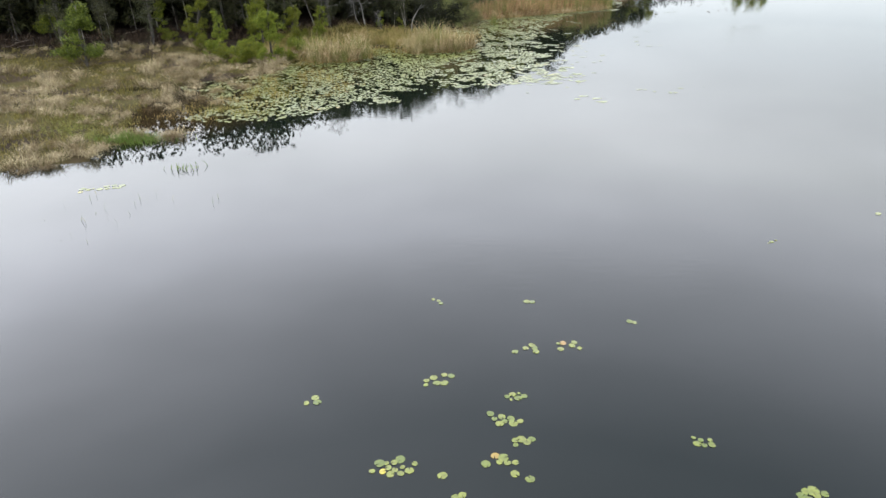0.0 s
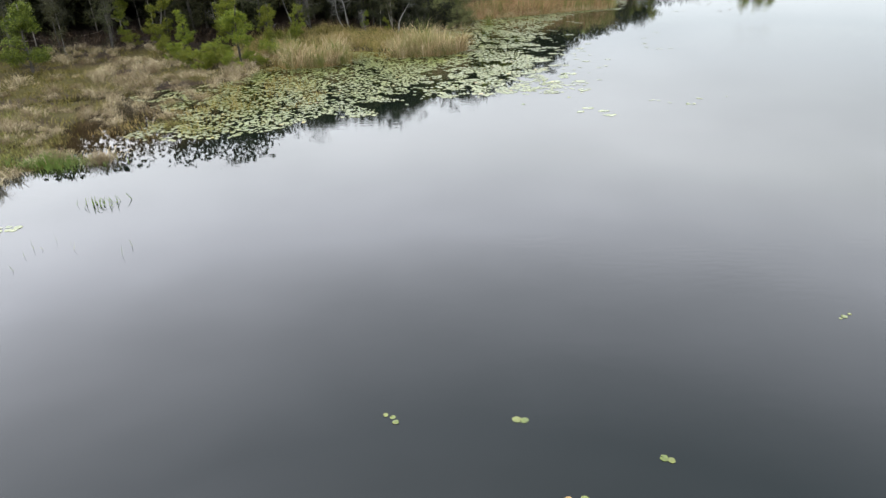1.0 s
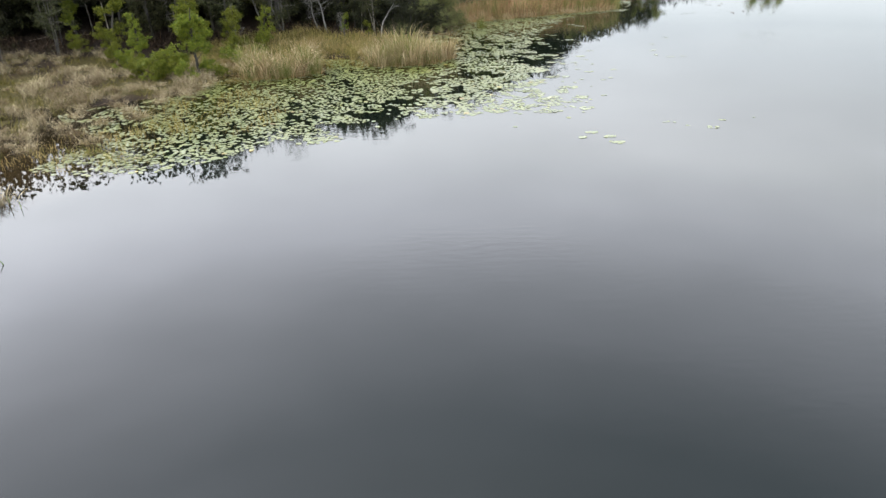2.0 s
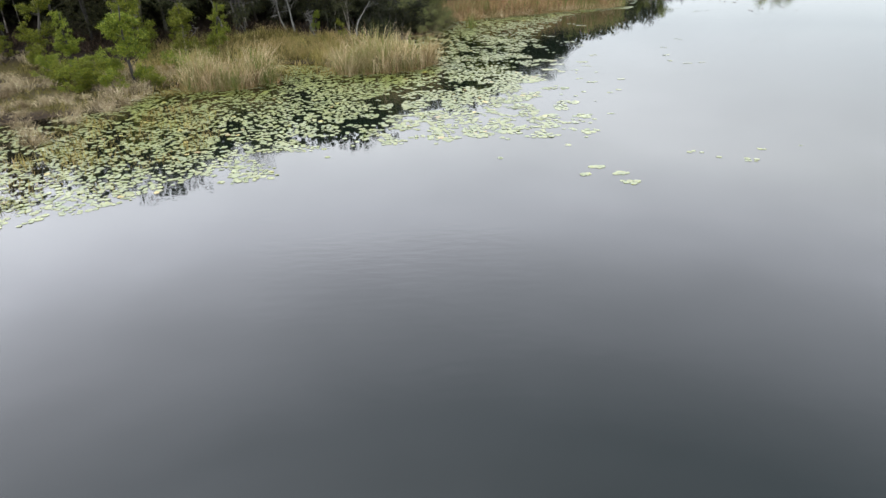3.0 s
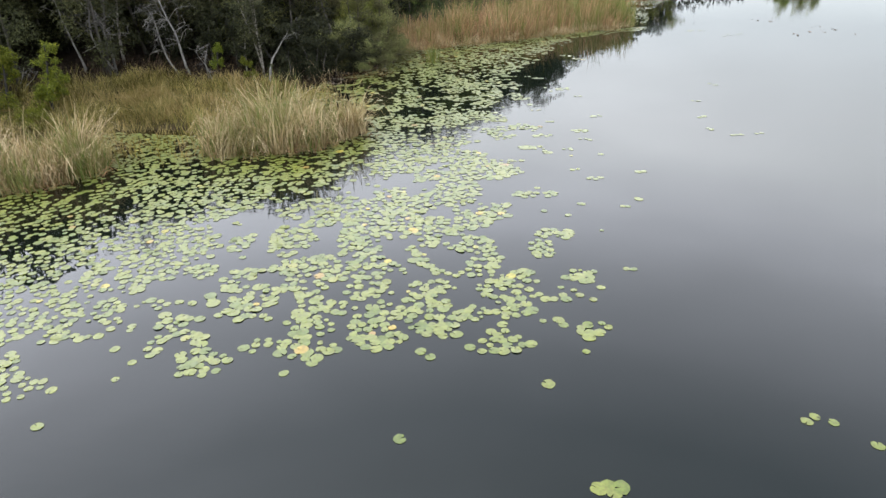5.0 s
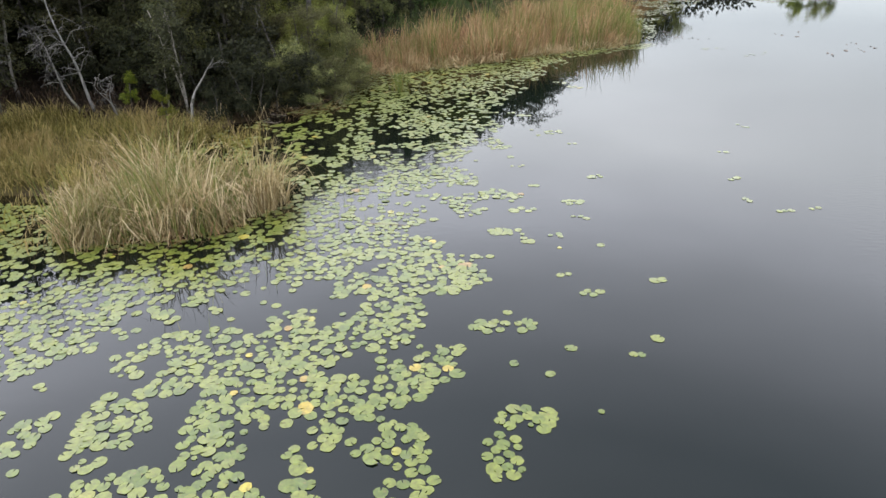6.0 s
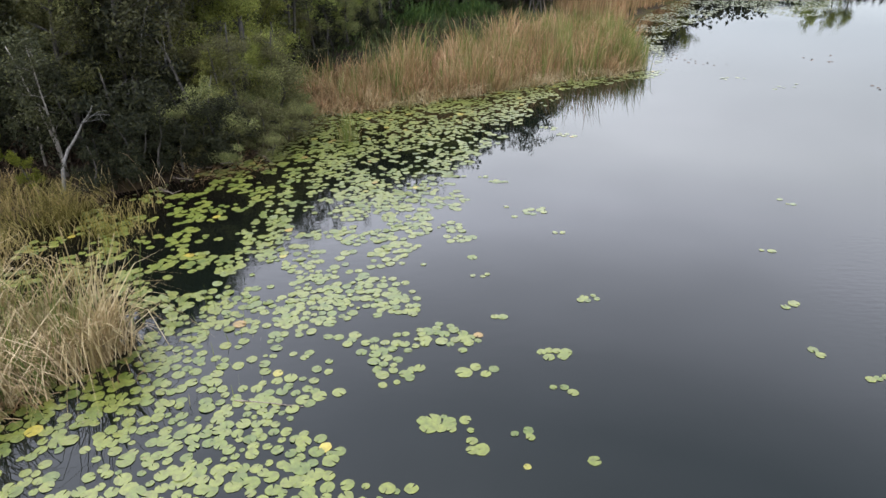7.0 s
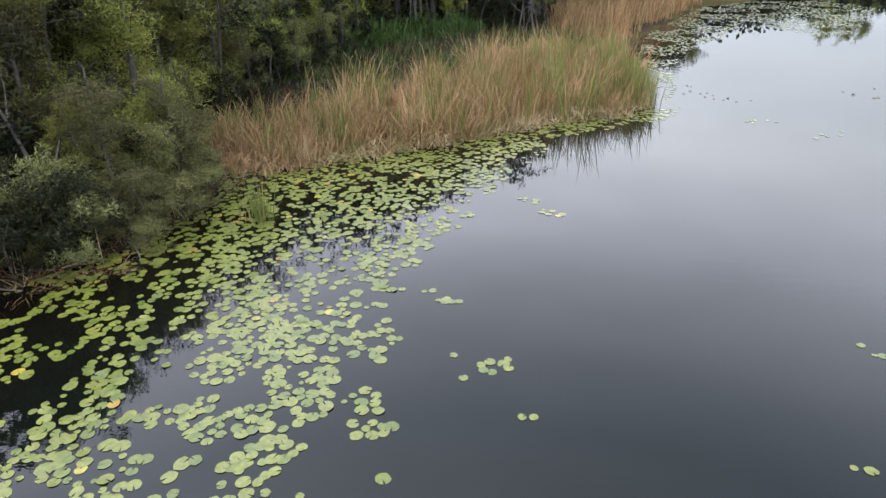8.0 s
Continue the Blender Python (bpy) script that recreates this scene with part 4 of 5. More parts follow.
    # a spit of tan reeds running on along the far shore
    far = [(18.4, 79.5), (20.6, 84.6), (24.6, 91), (27.8, 96.4), (30.6, 100.6), (29, 104), (25, 99), (20, 93), (16, 86), (16, 82)]
    grass_stuff("reed_bed", "tan reeds along the far shore", "reeds", M_REED_TAN, 6, clumped(rng, far, 450, 12, 0.25), (1.0, 2.0), (0.03, 0.05), (0.0, 0.2), (0.0, 0.35))
    ferns = [(3.6, 73), (5.4, 75.5), (8, 78), (11, 80.5), (10, 82), (6, 79.5), (3.0, 76)]
    grass_stuff("undergrowth", "fresh green undergrowth between wood and reeds", "undergrowth", M_FERN, 7, clumped(rng, ferns, 160, 18, 0.25), (0.5, 1.3), (0.04, 0.08), (0.1, 0.5), (0.2, 0.7))
    strip = [(0.6, 53.2), (1.8, 55.3), (3.2, 57.2), (3.7, 60.8), (2.6, 61.5), (2.0, 58.5), (0.6, 56.0), (-0.4, 54.2)]
    grass_stuff("sedge_fringe", "dry trampled sedge along the bank", "grass", M_STRAW, 8, clumped(rng, strip, 12, 9, 0.25), (0.25, 0.75), (0.015, 0.028), (0.1, 0.6), (0.2, 0.8))


MARSH = [(-40, 8), (-30, 6.5), (-19, 18.6), (-15.3, 22.1), (-12.5, 23.2), (-13.4, 24.6), (-11.5, 25.5), (-12.9, 26.9), (-13.8, 29.0), (-13.9, 31.2), (-13.4, 33.0), (-14.3, 35.3), (-13.0, 36.9), (-10.9, 38.2), (-9.8, 40), (-9.3, 41.2), (-8.2, 44.8),
         (-8.4, 46.5), (-12, 46), (-20, 46.5), (-30, 46), (-45, 48)]


def build_marsh():
    rng = np.random.default_rng(51)
    near = scatter(rng, MARSH, 6000)
    shore = np.array(along(MARSH[2:16], 0.35, 0.0))
    near = np.concatenate([near, shore + rng.normal(0, 0.35, shore.shape)])
    near = near[(near[:, 1] > 15) & (near[:, 0] > -36) & (soft_noise(near[:, 0], near[:, 1], 2.2, 1.0) > -0.38)]
    c = spaced(near, 0.6, rng)
    tall = soft_noise(c[:, 0], c[:, 1], 4.0, 3.0) + 0.25 * rng.normal(0, 1, len(c)) - 0.8 * np.clip((-15 - c[:, 0]) / 5, 0, 1) * np.clip((c[:, 1] - 33) / 4, 0, 1)
    straw = c[tall > -0.6]
    # domed tussocks: short blades at the rim, long ones in the middle
    size = rng.uniform(0.55, 1.3, len(straw)) * np.where(rng.uniform(0, 1, len(straw)) < 0.3, 1.5, 1.0)
    off = rng.normal(0, 0.15, (len(straw), 130, 2))
    dome = 1.25 - 0.5 * np.clip(np.hypot(off[..., 0], off[..., 1]) / 0.3, 0, 1.4)
    base = np.column_stack([(straw[:, None, :] + off * size[:, None, None]).reshape(-1, 2), (size[:, None] * dome).ravel()])
    grass_stuff("tussock_grass", "dry straw-coloured tussocks on the wet marsh", "grass", M_STRAW, 9, base, (0.28, 0.5), (0.011, 0.02), (0.0, 0.5), (0.3, 1.0))
    olive = np.concatenate([c[tall <= -0.6], scatter(rng, MARSH, 2200)])
    olive = olive[(olive[:, 1] > 15) & (olive[:, 0] > -36) & (soft_noise(olive[:, 0], olive[:, 1], 3.2, 6.0) > -0.75)]
    base = (olive[:, None, :] + rng.normal(0, 0.25, (len(olive), 20, 2))).reshape(-1, 2)
    grass_stuff("sedge_meadow", "low olive sedge between the straw tussocks", "grass", M_MOSS, 10, base, (0.1, 0.34), (0.02, 0.036), (0.1, 0.6), (0.1, 0.7))
    patch = np.concatenate([rng.normal((-12.1, 25.3), (0.7, 0.3), (900, 2)), rng.normal((-12.4, 25.9), (0.4, 0.25), (200, 2)), rng.normal((-8.8, 21.7), (0.3, 0.15), (38, 2))])
    grass_stuff("green_grass", "bright green grass growing out of the shallows", "grass", M_LUSH, 11, patch, (0.15, 0.4), (0.015, 0.03), (0.0, 0.4), (0.0, 0.5))
    lawn = np.concatenate([rng.normal((-15.4, 28.0), (0.9, 0.9), (1600, 2)), rng.normal((-14.4, 26.2), (0.8, 0.5), (900, 2)), rng.normal((-17.5, 31.5), (1.2, 1.0), (900, 2)), rng.normal((-10.2, 30.2), (0.6, 0.45), (700, 2)), rng.normal((-8.4, 29.4), (0.55, 0.3), (450, 2))])
    grass_stuff("marsh_lawn", "pale green lawn of short grass on wet mud", "grass", M_LAWN, 26, lawn, (0.08, 0.22), (0.015, 0.03), (0.0, 0.5), (0.0, 0.6))
    # sedge standing among the lily pads
    mixed = [(-12.5, 28.5), (-8, 28.2), (-5.5, 31), (-4.5, 35), (-6, 39), (-9.5, 38), (-12, 32)]
    grass_stuff("emergent_sedge", "thin olive sedge standing among lily pads", "grass", M_SEDGE, 12, clumped(rng, mixed, 190, 16, 0.22), (0.15, 0.45), (0.012, 0.022), (0.0, 0.4), (0.0, 0.5))
    wisps = np.array([(-13.2, 32.0), (-12.6, 33.4), (-11.4, 33.9), (-12.9, 35.0), (-11.0, 35.6), (-11.9, 36.6), (-10.4, 37.2), (-11.6, 32.4), (-10.2, 34.6), (-9.6, 38.4), (-12.4, 30.6), (-10.6, 31.4), (-10.7, 25.6), (-10.5, 25.75), (-10.85, 25.7)])
    grass_stuff("tussock_grass", "bleached tussocks standing among lily pads", "grass", M_STRAW, 24, (wisps[:, None, :] + rng.normal(0, 0.16, (len(wisps), 130, 2))).reshape(-1, 2), (0.3, 0.7), (0.011, 0.022), (0.05, 0.75), (0.3, 1.0))
    lone = np.concatenate([rng.normal((-10.2, 17.6), (0.8, 0.9), (18, 2)), rng.normal((-8.2, 18.6), (0.7, 0.5), (10, 2))])
    stems = np.concatenate([rng.normal((3.6, 46.6), (0.6, 0.6), (26, 2)), rng.normal((4.6, 45.0), (0.5, 0.5), (10, 2)), rng.normal((2.6, 41.5), (0.5, 0.5), (8, 2))])
    grass_stuff("lone_rushes", "few thin dark rushes standing in open water", "rush", M_REED_GREEN, 13, lone, (0.12, 0.35), (0.007, 0.011), (0.0, 0.2), (0.0, 0.3))
    grass_stuff("lone_rushes", "thin dark rushes standing in water off the reeds", "rush", M_REED_GREEN, 30, stems, (0.2, 0.6), (0.008, 0.014), (0.0, 0.15), (0.0, 0.25))


def fallen_branch(rng, x, y, length, thick):
    ob = thing("fallen_branch", "grey fallen branch lying on the bank", "branch", "fallen branches on the bank")
    az = rng.uniform(0, 2 * np.pi)
    line = wander(rng, (0, 0, thick * 0.6), (math.cos(az), math.sin(az), 0.02), length, 7, 0.12)
    line[:, 2] = thick * 0.6 + np.abs(line[:, 2] - thick * 0.6) * 0.5
    v, q, c = tube(line, thick * np.linspace(1, 0.4, len(line)), 6)
    stem = mesh_object("stem", v, [q, c], M_DEBRIS, ob, True)
    for k in range(3):
        p = line[rng.integers(2, len(line))]
        tw = wander(rng, p, (rng.normal(), rng.normal(), 0.25), length * 0.3, 4, 0.2)
        tw[:, 2] = np.maximum(tw[:, 2], 0.01)
        v, q, c = tube(tw, thick * np.linspace(0.45, 0.15, len(tw)), 4)
        mesh_object("twig", v, [q, c], M_DEBRIS, stem, True)
    ob.location = (x, y, max(0.0, float(ground_height(x, y))))


def build_debris():
    rng = np.random.default_rng(61)
    for p in along([(-34, 46.5), (-24, 47.6), (-17, 47.8)], 0.8, 0.3):
        fallen_branch(rng, p[0] + rng.normal(0, 0.8), p[1] + rng.normal(0, 0.9), rng.uniform(0.8, 2.4), rng.uniform(0.015, 0.038))
    for x, y in ((0.9, 54.2), (1.6, 55.6), (2.1, 56.2), (2.9, 58.0), (0.2, 53.6), (1.2, 54.9), (3.2, 59.6), (2.6, 57.4), (-9.3, 46.6), (-10.4, 47.5)):
        fallen_branch(rng, x, y, rng.uniform(0.6, 1.5), rng.uniform(0.012, 0.03))
    stick = thing("floating_stick", "thin pale stick floating among lily pads", "stick")
    line = wander(rng, (4.6, 44.9, 0.012), (1.0, -0.08, 0), 1.05, 5, 0.03)
    line[:, 2] = 0.012
    v, q, c = tube(line, np.linspace(0.012, 0.006, len(line)), 5)
    mesh_object("stem", v, [q, c], M_DEBRIS, stick, True)


build_reeds()
build_marsh()
build_debris()


# ---------------------------------------------------------------- lily pads
def pad_shape(rng, radius, turn, sides=14, curl=0.0):
    """A floating round leaf with a notch to its centre, a slightly wavy rim and real thickness below it."""
    gap = rng.uniform(0.05, 0.22)
    an = np.linspace(gap, 2 * np.pi - gap, sides)
    rim = radius * (1 + 0.05 * np.sin(an * 2 + rng.uniform(0, 6)) + 0.03 * np.sin(an * 5 + rng.uniform(0, 6)) + 0.03 * rng.normal(0, 1, sides))
    rim[0] *= 0.93
    rim[-1] *= 0.93
    z = 0.004 + curl * radius * np.maximum(0, np.cos(an - rng.uniform(0, 6)) - 0.2)
    top = np.stack([rim * np.cos(an + turn), rim * np.sin(an + turn), z], 1)
    low = top * (0.97, 0.97, 1) - (0, 0, 0.004)
    v = np.concatenate([[(0.08 * radius * math.cos(turn), 0.08 * radius * math.sin(turn), 0.006)], top, low])
    k = np.arange(1, sides)
    tri = np.stack([np.zeros(sides - 1, int), k, k + 1], 1)
    quad = np.stack([k, k + sides, k + sides + 1, k + 1], 1)
    return v, tri, quad


PADS_OUT = [(-11.2, 28.6), (-10.6, 28.0), (-9.5, 27.9), (-7, 27.8), (-4.6, 29.3), (-3.3, 30.1), (-1.6, 31), (0.5, 33.5), (3, 33), (6.6, 33.2), (8.0, 33.8), (8.2, 36.5), (8.0, 40.7),
            (7.2, 42.3), (6.6, 43.6), (6.6, 44.8), (8.6, 46.1), (8.2, 48.5), (8.4, 50.7), (8.4, 54.8), (9.5, 57), (11.2, 60.6), (13, 63.6), (17, 65.8), (18.0, 67.3)]
PADS_IN = [(16, 66.6), (12.6, 65.8), (9.3, 63.9), (6.4, 62.4), (4.2, 61.9), (3.0, 61), (2.7, 58), (1.3, 55.5), (0.3, 53.8), (-0.9, 52.5), (-1.5, 50), (-0.8, 48.1), (1.2, 47.7), (2.8, 47.4), (2.6, 46.0), (1.2, 45.2),
           (-1.8, 45.1), (-2.8, 46.2), (-5.8, 46.8), (-7.4, 44.8), (-8.8, 41.8), (-10.6, 37.9), (-12.8, 36.4), (-13.8, 35.2), (-12.2, 33.4), (-10.2, 31.6), (-10.7, 30)]
PADS_EAST = [(2.9, 47.3), (3.4, 48.5), (4.3, 50.3), (4.0, 52.5), (3.8, 54.2), (5.2, 54.5), (6.3, 56.2), (8.3, 57.5), (9.8, 59.7), (11.9, 62.5), (13, 64), (9, 63.5), (4, 61.8), (2.8, 58), (0.6, 54), (-1.4, 50.5), (-0.8, 48.2), (1.2, 47.8)]
PADS_WEST = [(-11, 28.7), (-9.5, 28.1), (-7, 28.0), (-4.8, 29.8), (-3.5, 31.8), (-2.6, 34), (-1.7, 35.6), (-0.9, 37.5), (-0.5, 39.3), (1.6, 41), (2.8, 43), (2.4, 45), (-1.8, 45.1), (-2.8, 46.2), (-5.8, 46.8), (-7.4, 44.8), (-8.8, 41.8), (-9.6, 38.4), (-12.6, 36.2), (-12.0, 34.4), (-10.6, 32)]
PADS_FAR = [(17.8, 68.4), (18.6, 70), (19.7, 74.2), (22.2, 79), (25, 82.6), (29.2, 89), (31, 93), (34, 100.5), (31.5, 100), (28.4, 96), (25.4, 91), (21.6, 84.6), (19, 77.5), (17.4, 72)]
PADS_BAY = [(29.6, 89.6), (30, 86), (31, 83), (33.2, 83.3), (37.6, 89), (41.5, 95), (41.5, 101), (34, 101), (31.6, 94)]
# lone groups out on open water: x, y, how many leaves, how far they spread
GROUPS_A = [(-10.9, 19.9, 11, 0.8), (-2.3, 9.1, 3, 0.2), (-0.2, 12.4, 3, 0.2), (1.9, 12.3, 2, 0.12), (3.9, 11.4, 2, 0.12), (8.4, 15, 3, 0.2), (1.6, 10.5, 5, 0.3), (2.4, 10.6, 6, 0.35), (-0.1, 9.6, 7, 0.3), (1.2, 9.1, 6, 0.2),
            (1.0, 8.5, 8, 0.32), (1.2, 8.0, 5, 0.18), (0.9, 7.6, 5, 0.2), (0.6, 7.5, 1, 0.05), (-0.8, 7.5, 13, 0.36), (-0.1, 7.3, 2, 0.08), (1.0, 7.3, 1, 0.02), (1.2, 7.2, 1, 0.02), (0.2, 6.9, 2, 0.1),
            (4.0, 7.9, 6, 0.2), (5.2, 6.8, 6, 0.2), (12.1, 16.6, 2, 0.15)]
GROUPS_B = [(4.3, 32.2, 2, 0.12), (6.5, 30.7, 2, 0.15), (6.9, 31.3, 4, 0.22), (7.4, 30.8, 4, 0.2), (7.5, 30.1, 5, 0.3), (10.0, 32.4, 3, 0.25), (10.4, 31.9, 1, 0.1), (11.2, 31.6, 4, 0.3), (12.0, 32.5, 2, 0.2),
            (13.2, 32.8, 2, 0.15), (8.4, 38.5, 1, 0.05), (8.6, 36.7, 2, 0.12), (8.3, 40, 1, 0.05), (9.3, 39.8, 2, 0.1), (9.0, 41.7, 4, 0.25), (8.6, 42.4, 2, 0.2), (8.2, 45.5, 4, 0.35), (7.7, 44.3, 9, 0.4),
            (8.0, 43.9, 3, 0.2), (8.75, 44.1, 4, 0.16), (9.6, 43.6, 2, 0.08)]
GROUPS_C = [(8.7, 43.5, 1, 0.02), (7.1, 43.2, 3, 0.18), (9.4, 45.9, 6, 0.25), (9.4, 45.0, 3, 0.16), (10.3, 47.6, 5, 0.22), (8.4, 48.5, 3, 0.18), (8.6, 47, 2, 0.1), (9.9, 51.6, 7, 0.36), (9.2, 51.9, 1, 0.02), (9.35, 51.3, 1, 0.02), (10.2, 50.4, 2, 0.12),
            (13.8, 47.2, 2, 0.15), (13.6, 45.8, 2, 0.3), (14.1, 45.1, 3, 0.16), (14.8, 45.2, 2, 0.16), (10.3, 42.1, 2, 0.1), (9.0, 41.6, 2, 0.1), (9.7, 40.2, 1, 0.02), (8.3, 40.0, 1, 0.02), (16.0, 51.7, 2, 0.15), (9.2, 53.6, 5, 0.25), (8.75, 54.0, 3, 0.15), (11.2, 58.4, 5, 0.3), (11.6, 57.6, 6, 0.4), (14.35, 49.3, 4, 0.16),
            (15.8, 52.0, 1, 0.05), (20, 65.2, 6, 0.8), (21.6, 63.4, 5, 0.9)]
DARK_BITS = [(19.1, 69.9, 5, 0.5), (19.6, 68.6, 6, 0.4), (20.8, 67.9, 2, 0.3), (25.5, 69, 4, 0.4), (27, 64, 9, 0.6), (26.9, 65.6, 3, 0.4), (24.3, 62.7, 3, 0.4), (25.4, 68.2, 3, 0.4)]


# drifts of leaves on the open side of the field: x, y and half-widths
DRIFT_A = [(5.7, 34.3, 0.3, 0.2), (6.3, 34.8, 0.35, 0.3), (6.8, 34.5, 0.35, 0.2), (7.4, 34.7, 0.3, 0.15), (7.0, 35.8, 0.4, 0.15), (7.7, 36.6, 0.2, 0.1), (-2.6, 31.4, 0.5, 0.7), (-1.9, 31.4, 0.3, 0.4), (-3.9, 31.6, 0.3, 0.4), (-3.4, 32.2, 0.7, 0.5), (-1.6, 33.5, 0.5, 0.3), (-2.4, 33.8, 0.7, 0.6), (1.1, 34, 0.4, 0.3), (2.8, 34.3, 0.4, 0.2), (2.1, 34.4, 0.4, 0.2), (0.5, 34.5, 0.4, 0.3), (6.1, 34.5, 0.4, 0.3), (0.6, 34.5, 0.4, 0.4), (7, 34.6, 0.3, 0.4), (2.7, 35, 0.4, 0.4), (3.9, 35, 0.5, 0.7), (0.4, 35.2, 0.4, 0.2), (4.8, 35.2, 0.5, 0.6), (6.2, 35.2, 0.3, 0.4), (5.4, 35.3, 0.3, 0.2), (-1.3, 35.3, 0.6, 0.7), (2.9, 35.5, 0.5, 0.2)]
DRIFT_B = [(6.1, 35.7, 0.2, 0.3), (-0.3, 35.8, 0.3, 0.1), (1.6, 35.8, 0.5, 0.6), (0.6, 35.9, 0.2, 0.2), (7.1, 35.9, 0.2, 0.2), (4.5, 36.1, 0.3, 0.4), (2.3, 36.2, 0.4, 0.6), (3.6, 36.2, 0.4, 0.4), (4.9, 36.2, 0.3, 0.2), (6, 36.2, 0.4, 0.4), (6.5, 36.4, 0.2, 0.4), (-1, 36.5, 0.3, 0.3), (7.6, 36.5, 0.3, 0.2), (1.1, 36.6, 0.4, 0.4), (5.2, 36.8, 0.5, 0.2), (0.2, 37, 0.3, 0.2), (4.5, 37, 0.4, 0.3), (2.8, 37.1, 1.2, 0.5), (-0.8, 37.4, 0.7, 0.8), (5.7, 37.5, 0.4, 0.9), (7, 37.7, 0.2, 0.4)]
DRIFT_C = [(-1.1, 38.4, 0.8, 0.8), (4.7, 38.4, 0.7, 0.9), (7.4, 38.4, 0.4, 0.2), (0.1, 38.5, 0.8, 0.8), (1.7, 38.5, 0.4, 0.9), (3.3, 38.6, 0.5, 1.1), (5.7, 39.2, 0.4, 0.5), (4.9, 39.5, 0.7, 0.6), (4, 39.6, 0.7, 0.9), (6.3, 39.7, 0.4, 0.4), (2.4, 39.9, 1.3, 0.8), (4.6, 40.4, 0.6, 0.8), (-1.3, 40.8, 1.3, 0.9), (3.9, 40.8, 0.6, 0.5), (7.3, 40.68, 0.55, 0.14), (5.4, 41, 0.5, 0.9), (-0.2, 41.3, 0.8, 1.1), (6.2, 42.6, 1, 0.8), (4.5, 43, 1.5, 1.3), (6.2, 43, 0.6, 0.3), (5.2, 43.2, 0.7, 0.4)]
DRIFT_D = [(5.9, 43.8, 0.4, 0.4), (3.9, 43.9, 0.6, 0.7), (5.4, 44, 0.4, 0.9), (4.7, 44.2, 0.6, 0.8), (5.5, 45.2, 0.6, 0.6), (3.6, 45.5, 0.7, 0.6), (6.8, 45.9, 0.5, 0.7), (5.1, 46.2, 0.4, 0.8), (5.9, 46.4, 0.4, 0.2), (3.6, 46.4, 0.5, 0.3), (8.1, 46.4, 0.2, 0.1), (2.9, 46.5, 0.3, 0.3), (4.2, 46.5, 0.3, 0.2), (7.6, 46.5, 0.3, 0.3), (3.9, 47, 0.5, 0.2), (5.3, 47, 0.4, 0.3), (3.8, 47, 0.5, 0.8), (6.3, 47.4, 0.3, 0.6), (5.2, 47.4, 0.7, 0.6), (5.5, 47.5, 0.4, 0.4), (6.8, 47.5, 0.4, 0.6)]
DRIFT_E = [(5, 47.6, 0.3, 0.3), (6.3, 47.7, 0.9, 0.8), (3.9, 47.8, 0.5, 0.4), (6.3, 48, 0.4, 0.2), (4.5, 48.1, 0.4, 0.4), (5, 48.9, 0.6, 0.6), (5.9, 49, 0.4, 0.2), (6.5, 49.3, 0.4, 0.3), (4, 49.5, 0.4, 0.7), (6.7, 49.8, 0.4, 0.2), (8.0, 50.2, 0.3, 0.1), (8.1, 50.7, 0.25, 0.08), (5, 50.2, 0.6, 0.5), (6, 50.6, 0.6, 0.6), (7.9, 50.8, 0.3, 0.2), (6.8, 51, 0.6, 0.8), (5.6, 51.7, 0.6, 0.4), (7.8, 51.8, 0.5, 0.3), (6.5, 52.3, 0.4, 0.4), (7.3, 53.1, 0.6, 0.4), (5.6, 53.2, 0.7, 0.9)]


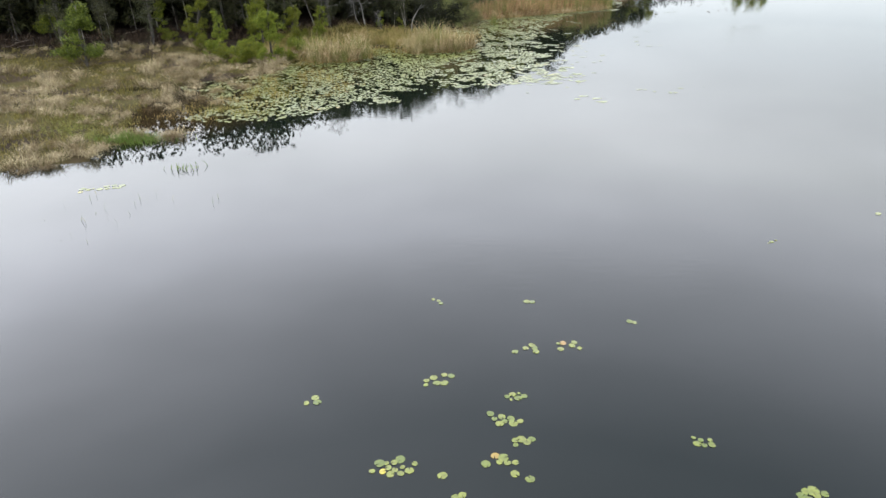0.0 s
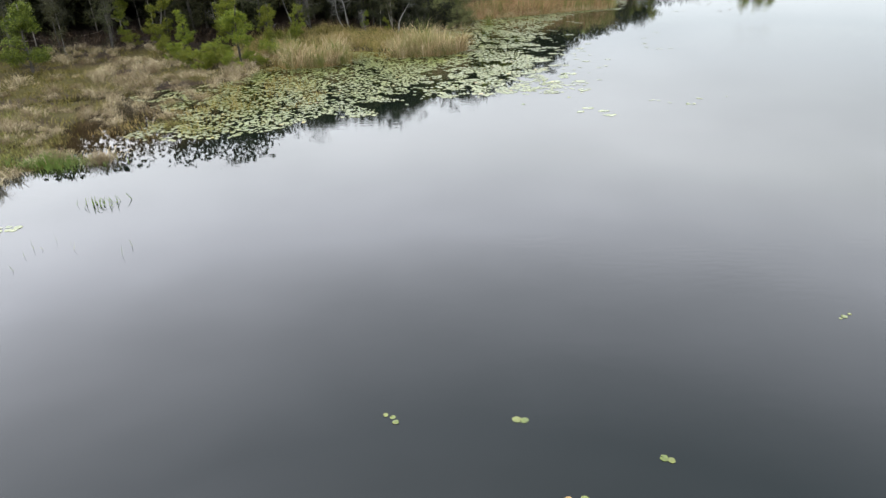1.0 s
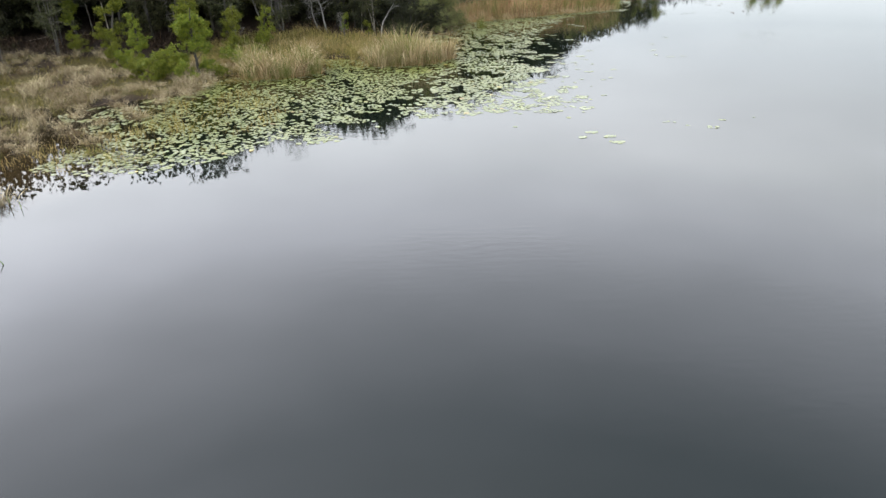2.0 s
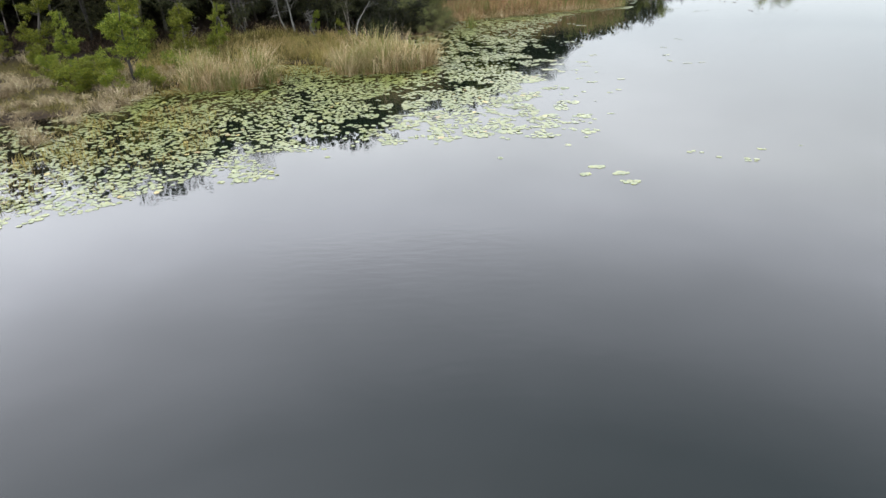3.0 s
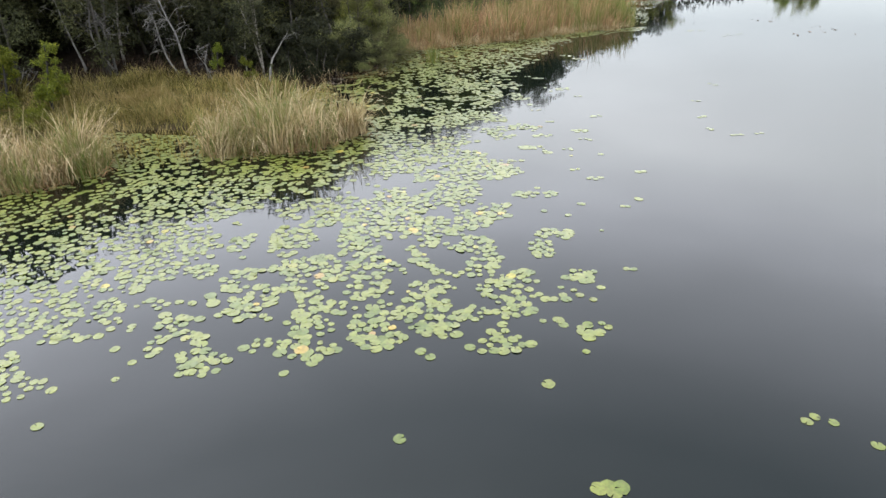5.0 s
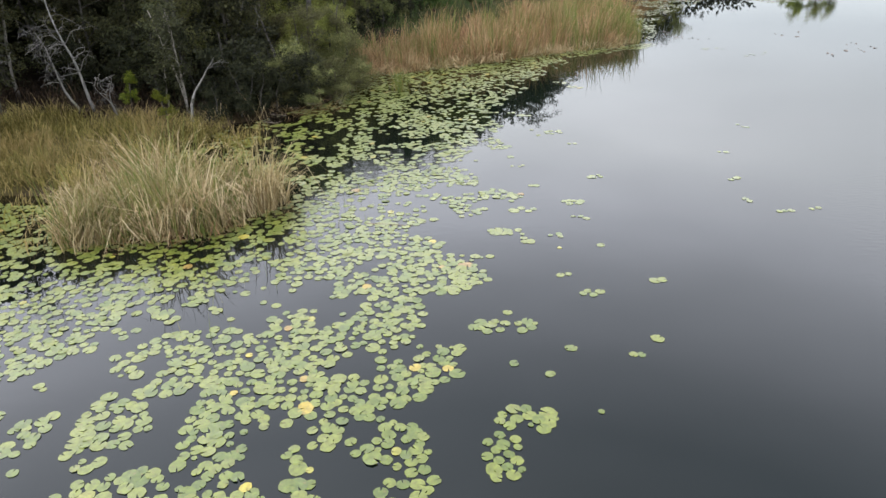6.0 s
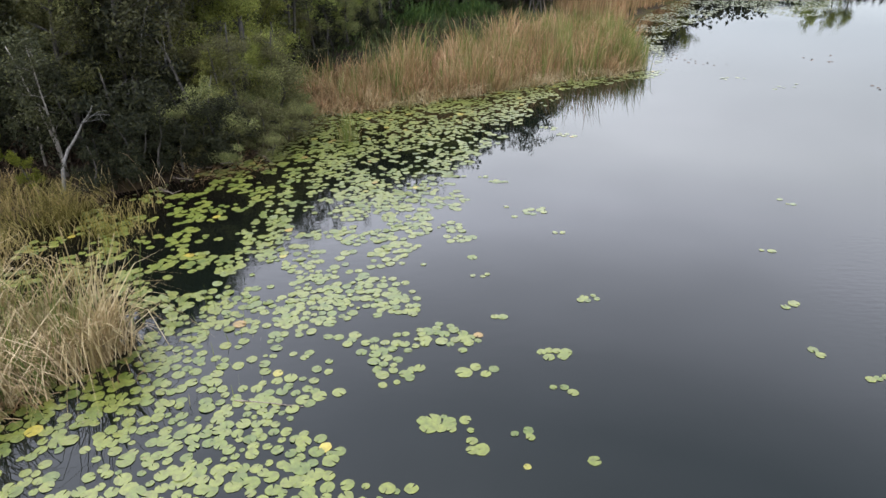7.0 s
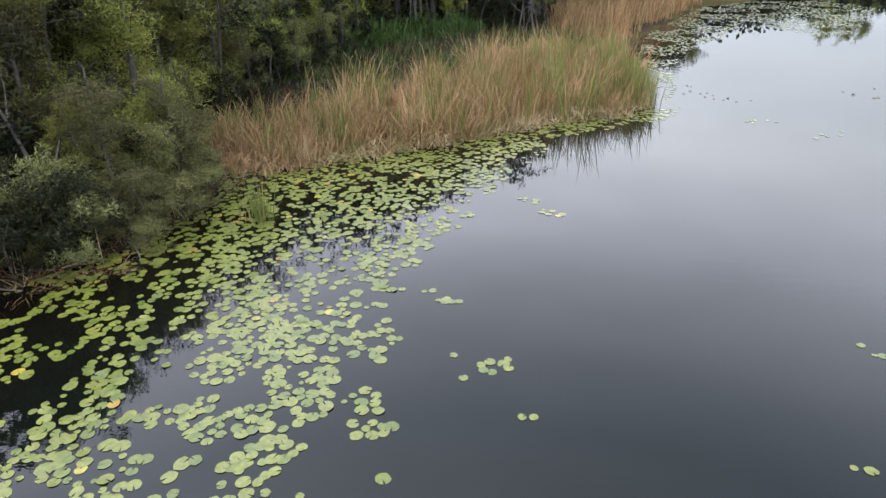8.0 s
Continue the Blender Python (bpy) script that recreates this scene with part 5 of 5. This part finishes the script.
def build_pads():
    rng = np.random.default_rng(71)
    field = PADS_OUT + PADS_IN
    raw = scatter(rng, field, 60000)
    d_in = distance_to(PADS_IN, raw[:, 0], raw[:, 1])
    d_out = distance_to(PADS_OUT, raw[:, 0], raw[:, 1])
    cluster = 0.6 * soft_noise(raw[:, 0], raw[:, 1], 0.62, 5.0) + 0.55 * soft_noise(raw[:, 0], raw[:, 1], 1.7, 9.0)
    dense = np.clip(0.95 - d_in / np.where(raw[:, 1] < 44, 3.2, 2.2), -2.0, 0.62) - np.where((raw[:, 1] < 43) & (raw[:, 0] > -4), 0.25, 0.0)
    dense = np.maximum(dense, np.where(inside(PADS_WEST, raw[:, 0], raw[:, 1]) | inside(PADS_EAST, raw[:, 0], raw[:, 1]), 0.48, np.where(raw[:, 1] > 51.8, 0.2, -9)))
    drift = np.full(len(raw), -9.0)
    for x, y, rx, ry in DRIFT_A + DRIFT_B + DRIFT_C + DRIFT_D + DRIFT_E:
        drift = np.maximum(drift, 1.0 - ((raw[:, 0] - x) / (rx + 0.06)) ** 2 - ((raw[:, 1] - y) / (ry + 0.06)) ** 2)
    fine = 0.75 * soft_noise(raw[:, 0], raw[:, 1], 0.27, 2.0) + 0.4 * soft_noise(raw[:, 0], raw[:, 1], 1.2, 7.0)
    keep = (fine > 0.3 - 1.05 * dense + 0.3 * np.clip(1 - d_out / 0.7, 0, 1)) | (drift > 0.05) & (cluster > np.where(raw[:, 1] > 43.5, -0.15, -0.5)) | (rng.uniform(0, 1, len(raw)) < 0.006)
    keep &= ~((raw[:, 0] < -8.0) & (soft_noise(raw[:, 0], raw[:, 1], 0.9, 12.0) < np.interp(raw[:, 0], (-12, -8), (-0.05, -0.8))))
    keep &= ~((raw[:, 0] < 3.3) & (raw[:, 1] > 47.3) & (raw[:, 1] < 54.5) & (soft_noise(raw[:, 0], raw[:, 1], 0.7, 15.0) < -0.09))
    pads = spaced(raw[keep], 0.125, rng)
    far = spaced(scatter(rng, PADS_FAR, 4200), 0.17, rng)
    far = far[soft_noise(far[:, 0], far[:, 1], 1.6, 4.0) > -0.35]
    bay = spaced(scatter(rng, PADS_BAY, 4200), 0.19, rng)
    bay = bay[soft_noise(bay[:, 0], bay[:, 1], 1.8, 6.0) > -0.45]
    singles = []
    for x, y, n, s in GROUPS_A + GROUPS_B + GROUPS_C:
        ang = rng.uniform(-0.5, 0.5)
        rr, th = np.sqrt(rng.uniform(0, 1, n * 12)) * s, rng.uniform(0, 2 * np.pi, n * 12)
        u, w = rr * np.cos(th), 0.45 * rr * np.sin(th)
        got = np.stack([x + u * math.cos(ang) - w * math.sin(ang), y + u * math.sin(ang) + w * math.cos(ang)], 1)
        got = got if n == 1 else spaced(got, 0.1 if y < 18 else 0.12, rng)
        singles += list(got[:n])
    # leaves in the stretch that the path passes nearest become things of their own
    close = (pads[:, 0] > 6.3) & (pads[:, 1] > 33) & (pads[:, 1] < 44) | (pads[:, 0] > 7.0) & (pads[:, 1] > 44) & (pads[:, 1] < 52)
    room = max(0, 300 - min(len(singles), 240))
    order = np.where(close)[0][:room]
    own = np.concatenate([np.array(singles)[:240], pads[order]])
    rest = np.concatenate([np.delete(pads, order, 0), far, bay, np.array(singles)[240:]])
    shapes = []
    for k in range(12):
        v, t, q = pad_shape(rng, 0.094, 0.0, 18)
        shapes.append(mesh_object("lily_pad", v, [t, q], M_PAD))
    for k, (x, y) in enumerate(own):
        ob = shapes[k] if k < 12 else new("lily_pad", shapes[k % 12].data)
        s = float(np.clip(rng.normal(1.0, 0.2), 0.5, 1.4)) * (0.62 if y < 18 else 0.8 if x > 8.2 else 1.0)
        ob.matrix_basis = pose(x, y, 0.002 + 0.004 * rng.uniform(), 0, 0, rng.uniform(0, 360)) @ Matrix.Diagonal((s, s, 1, 1))
        tagged(ob, "round notched green lily pad floating on open water", "lily pad", "lily pads on open water")
    vs, ts, qs, at = [], [], [], 0
    for x, y in rest:
        v, t, q = pad_shape(rng, (0.076 if y < 42 and x < 0 else 0.086) * float(np.clip(rng.normal(1.0, 0.22), 0.45, 1.5)), rng.uniform(0, 6.28), 11, rng.choice((0, 0, 0, 0.12)))
        vs.append(v + (x, y, 0.001 + 0.007 * rng.uniform())), ts.append(t + at), qs.append(q + at)
        at += len(v)
    tagged(mesh_object("lily_pads", np.concatenate(vs), [np.concatenate(ts), np.concatenate(qs)], M_PAD), "dense carpet of green lily pads along the bank", "lily pads", kind="stuff")
    # dark, dried and upturned leaves
    vs, ts, qs, at = [], [], [], 0
    for x, y, n, s in DARK_BITS:
        for px, py in rng.normal((x, y), s, (n, 2)):
            v, t, q = pad_shape(rng, rng.uniform(0.035, 0.07), rng.uniform(0, 6.28), 9, 0.7)
            vs.append(v + (px, py, 0.003)), ts.append(t + at), qs.append(q + at)
            at += len(v)
    tagged(mesh_object("withered_leaves", np.concatenate(vs), [np.concatenate(ts), np.concatenate(qs)], M_DEBRIS), "dark withered leaves curled up on open water", "leaves", kind="stuff")


build_pads()
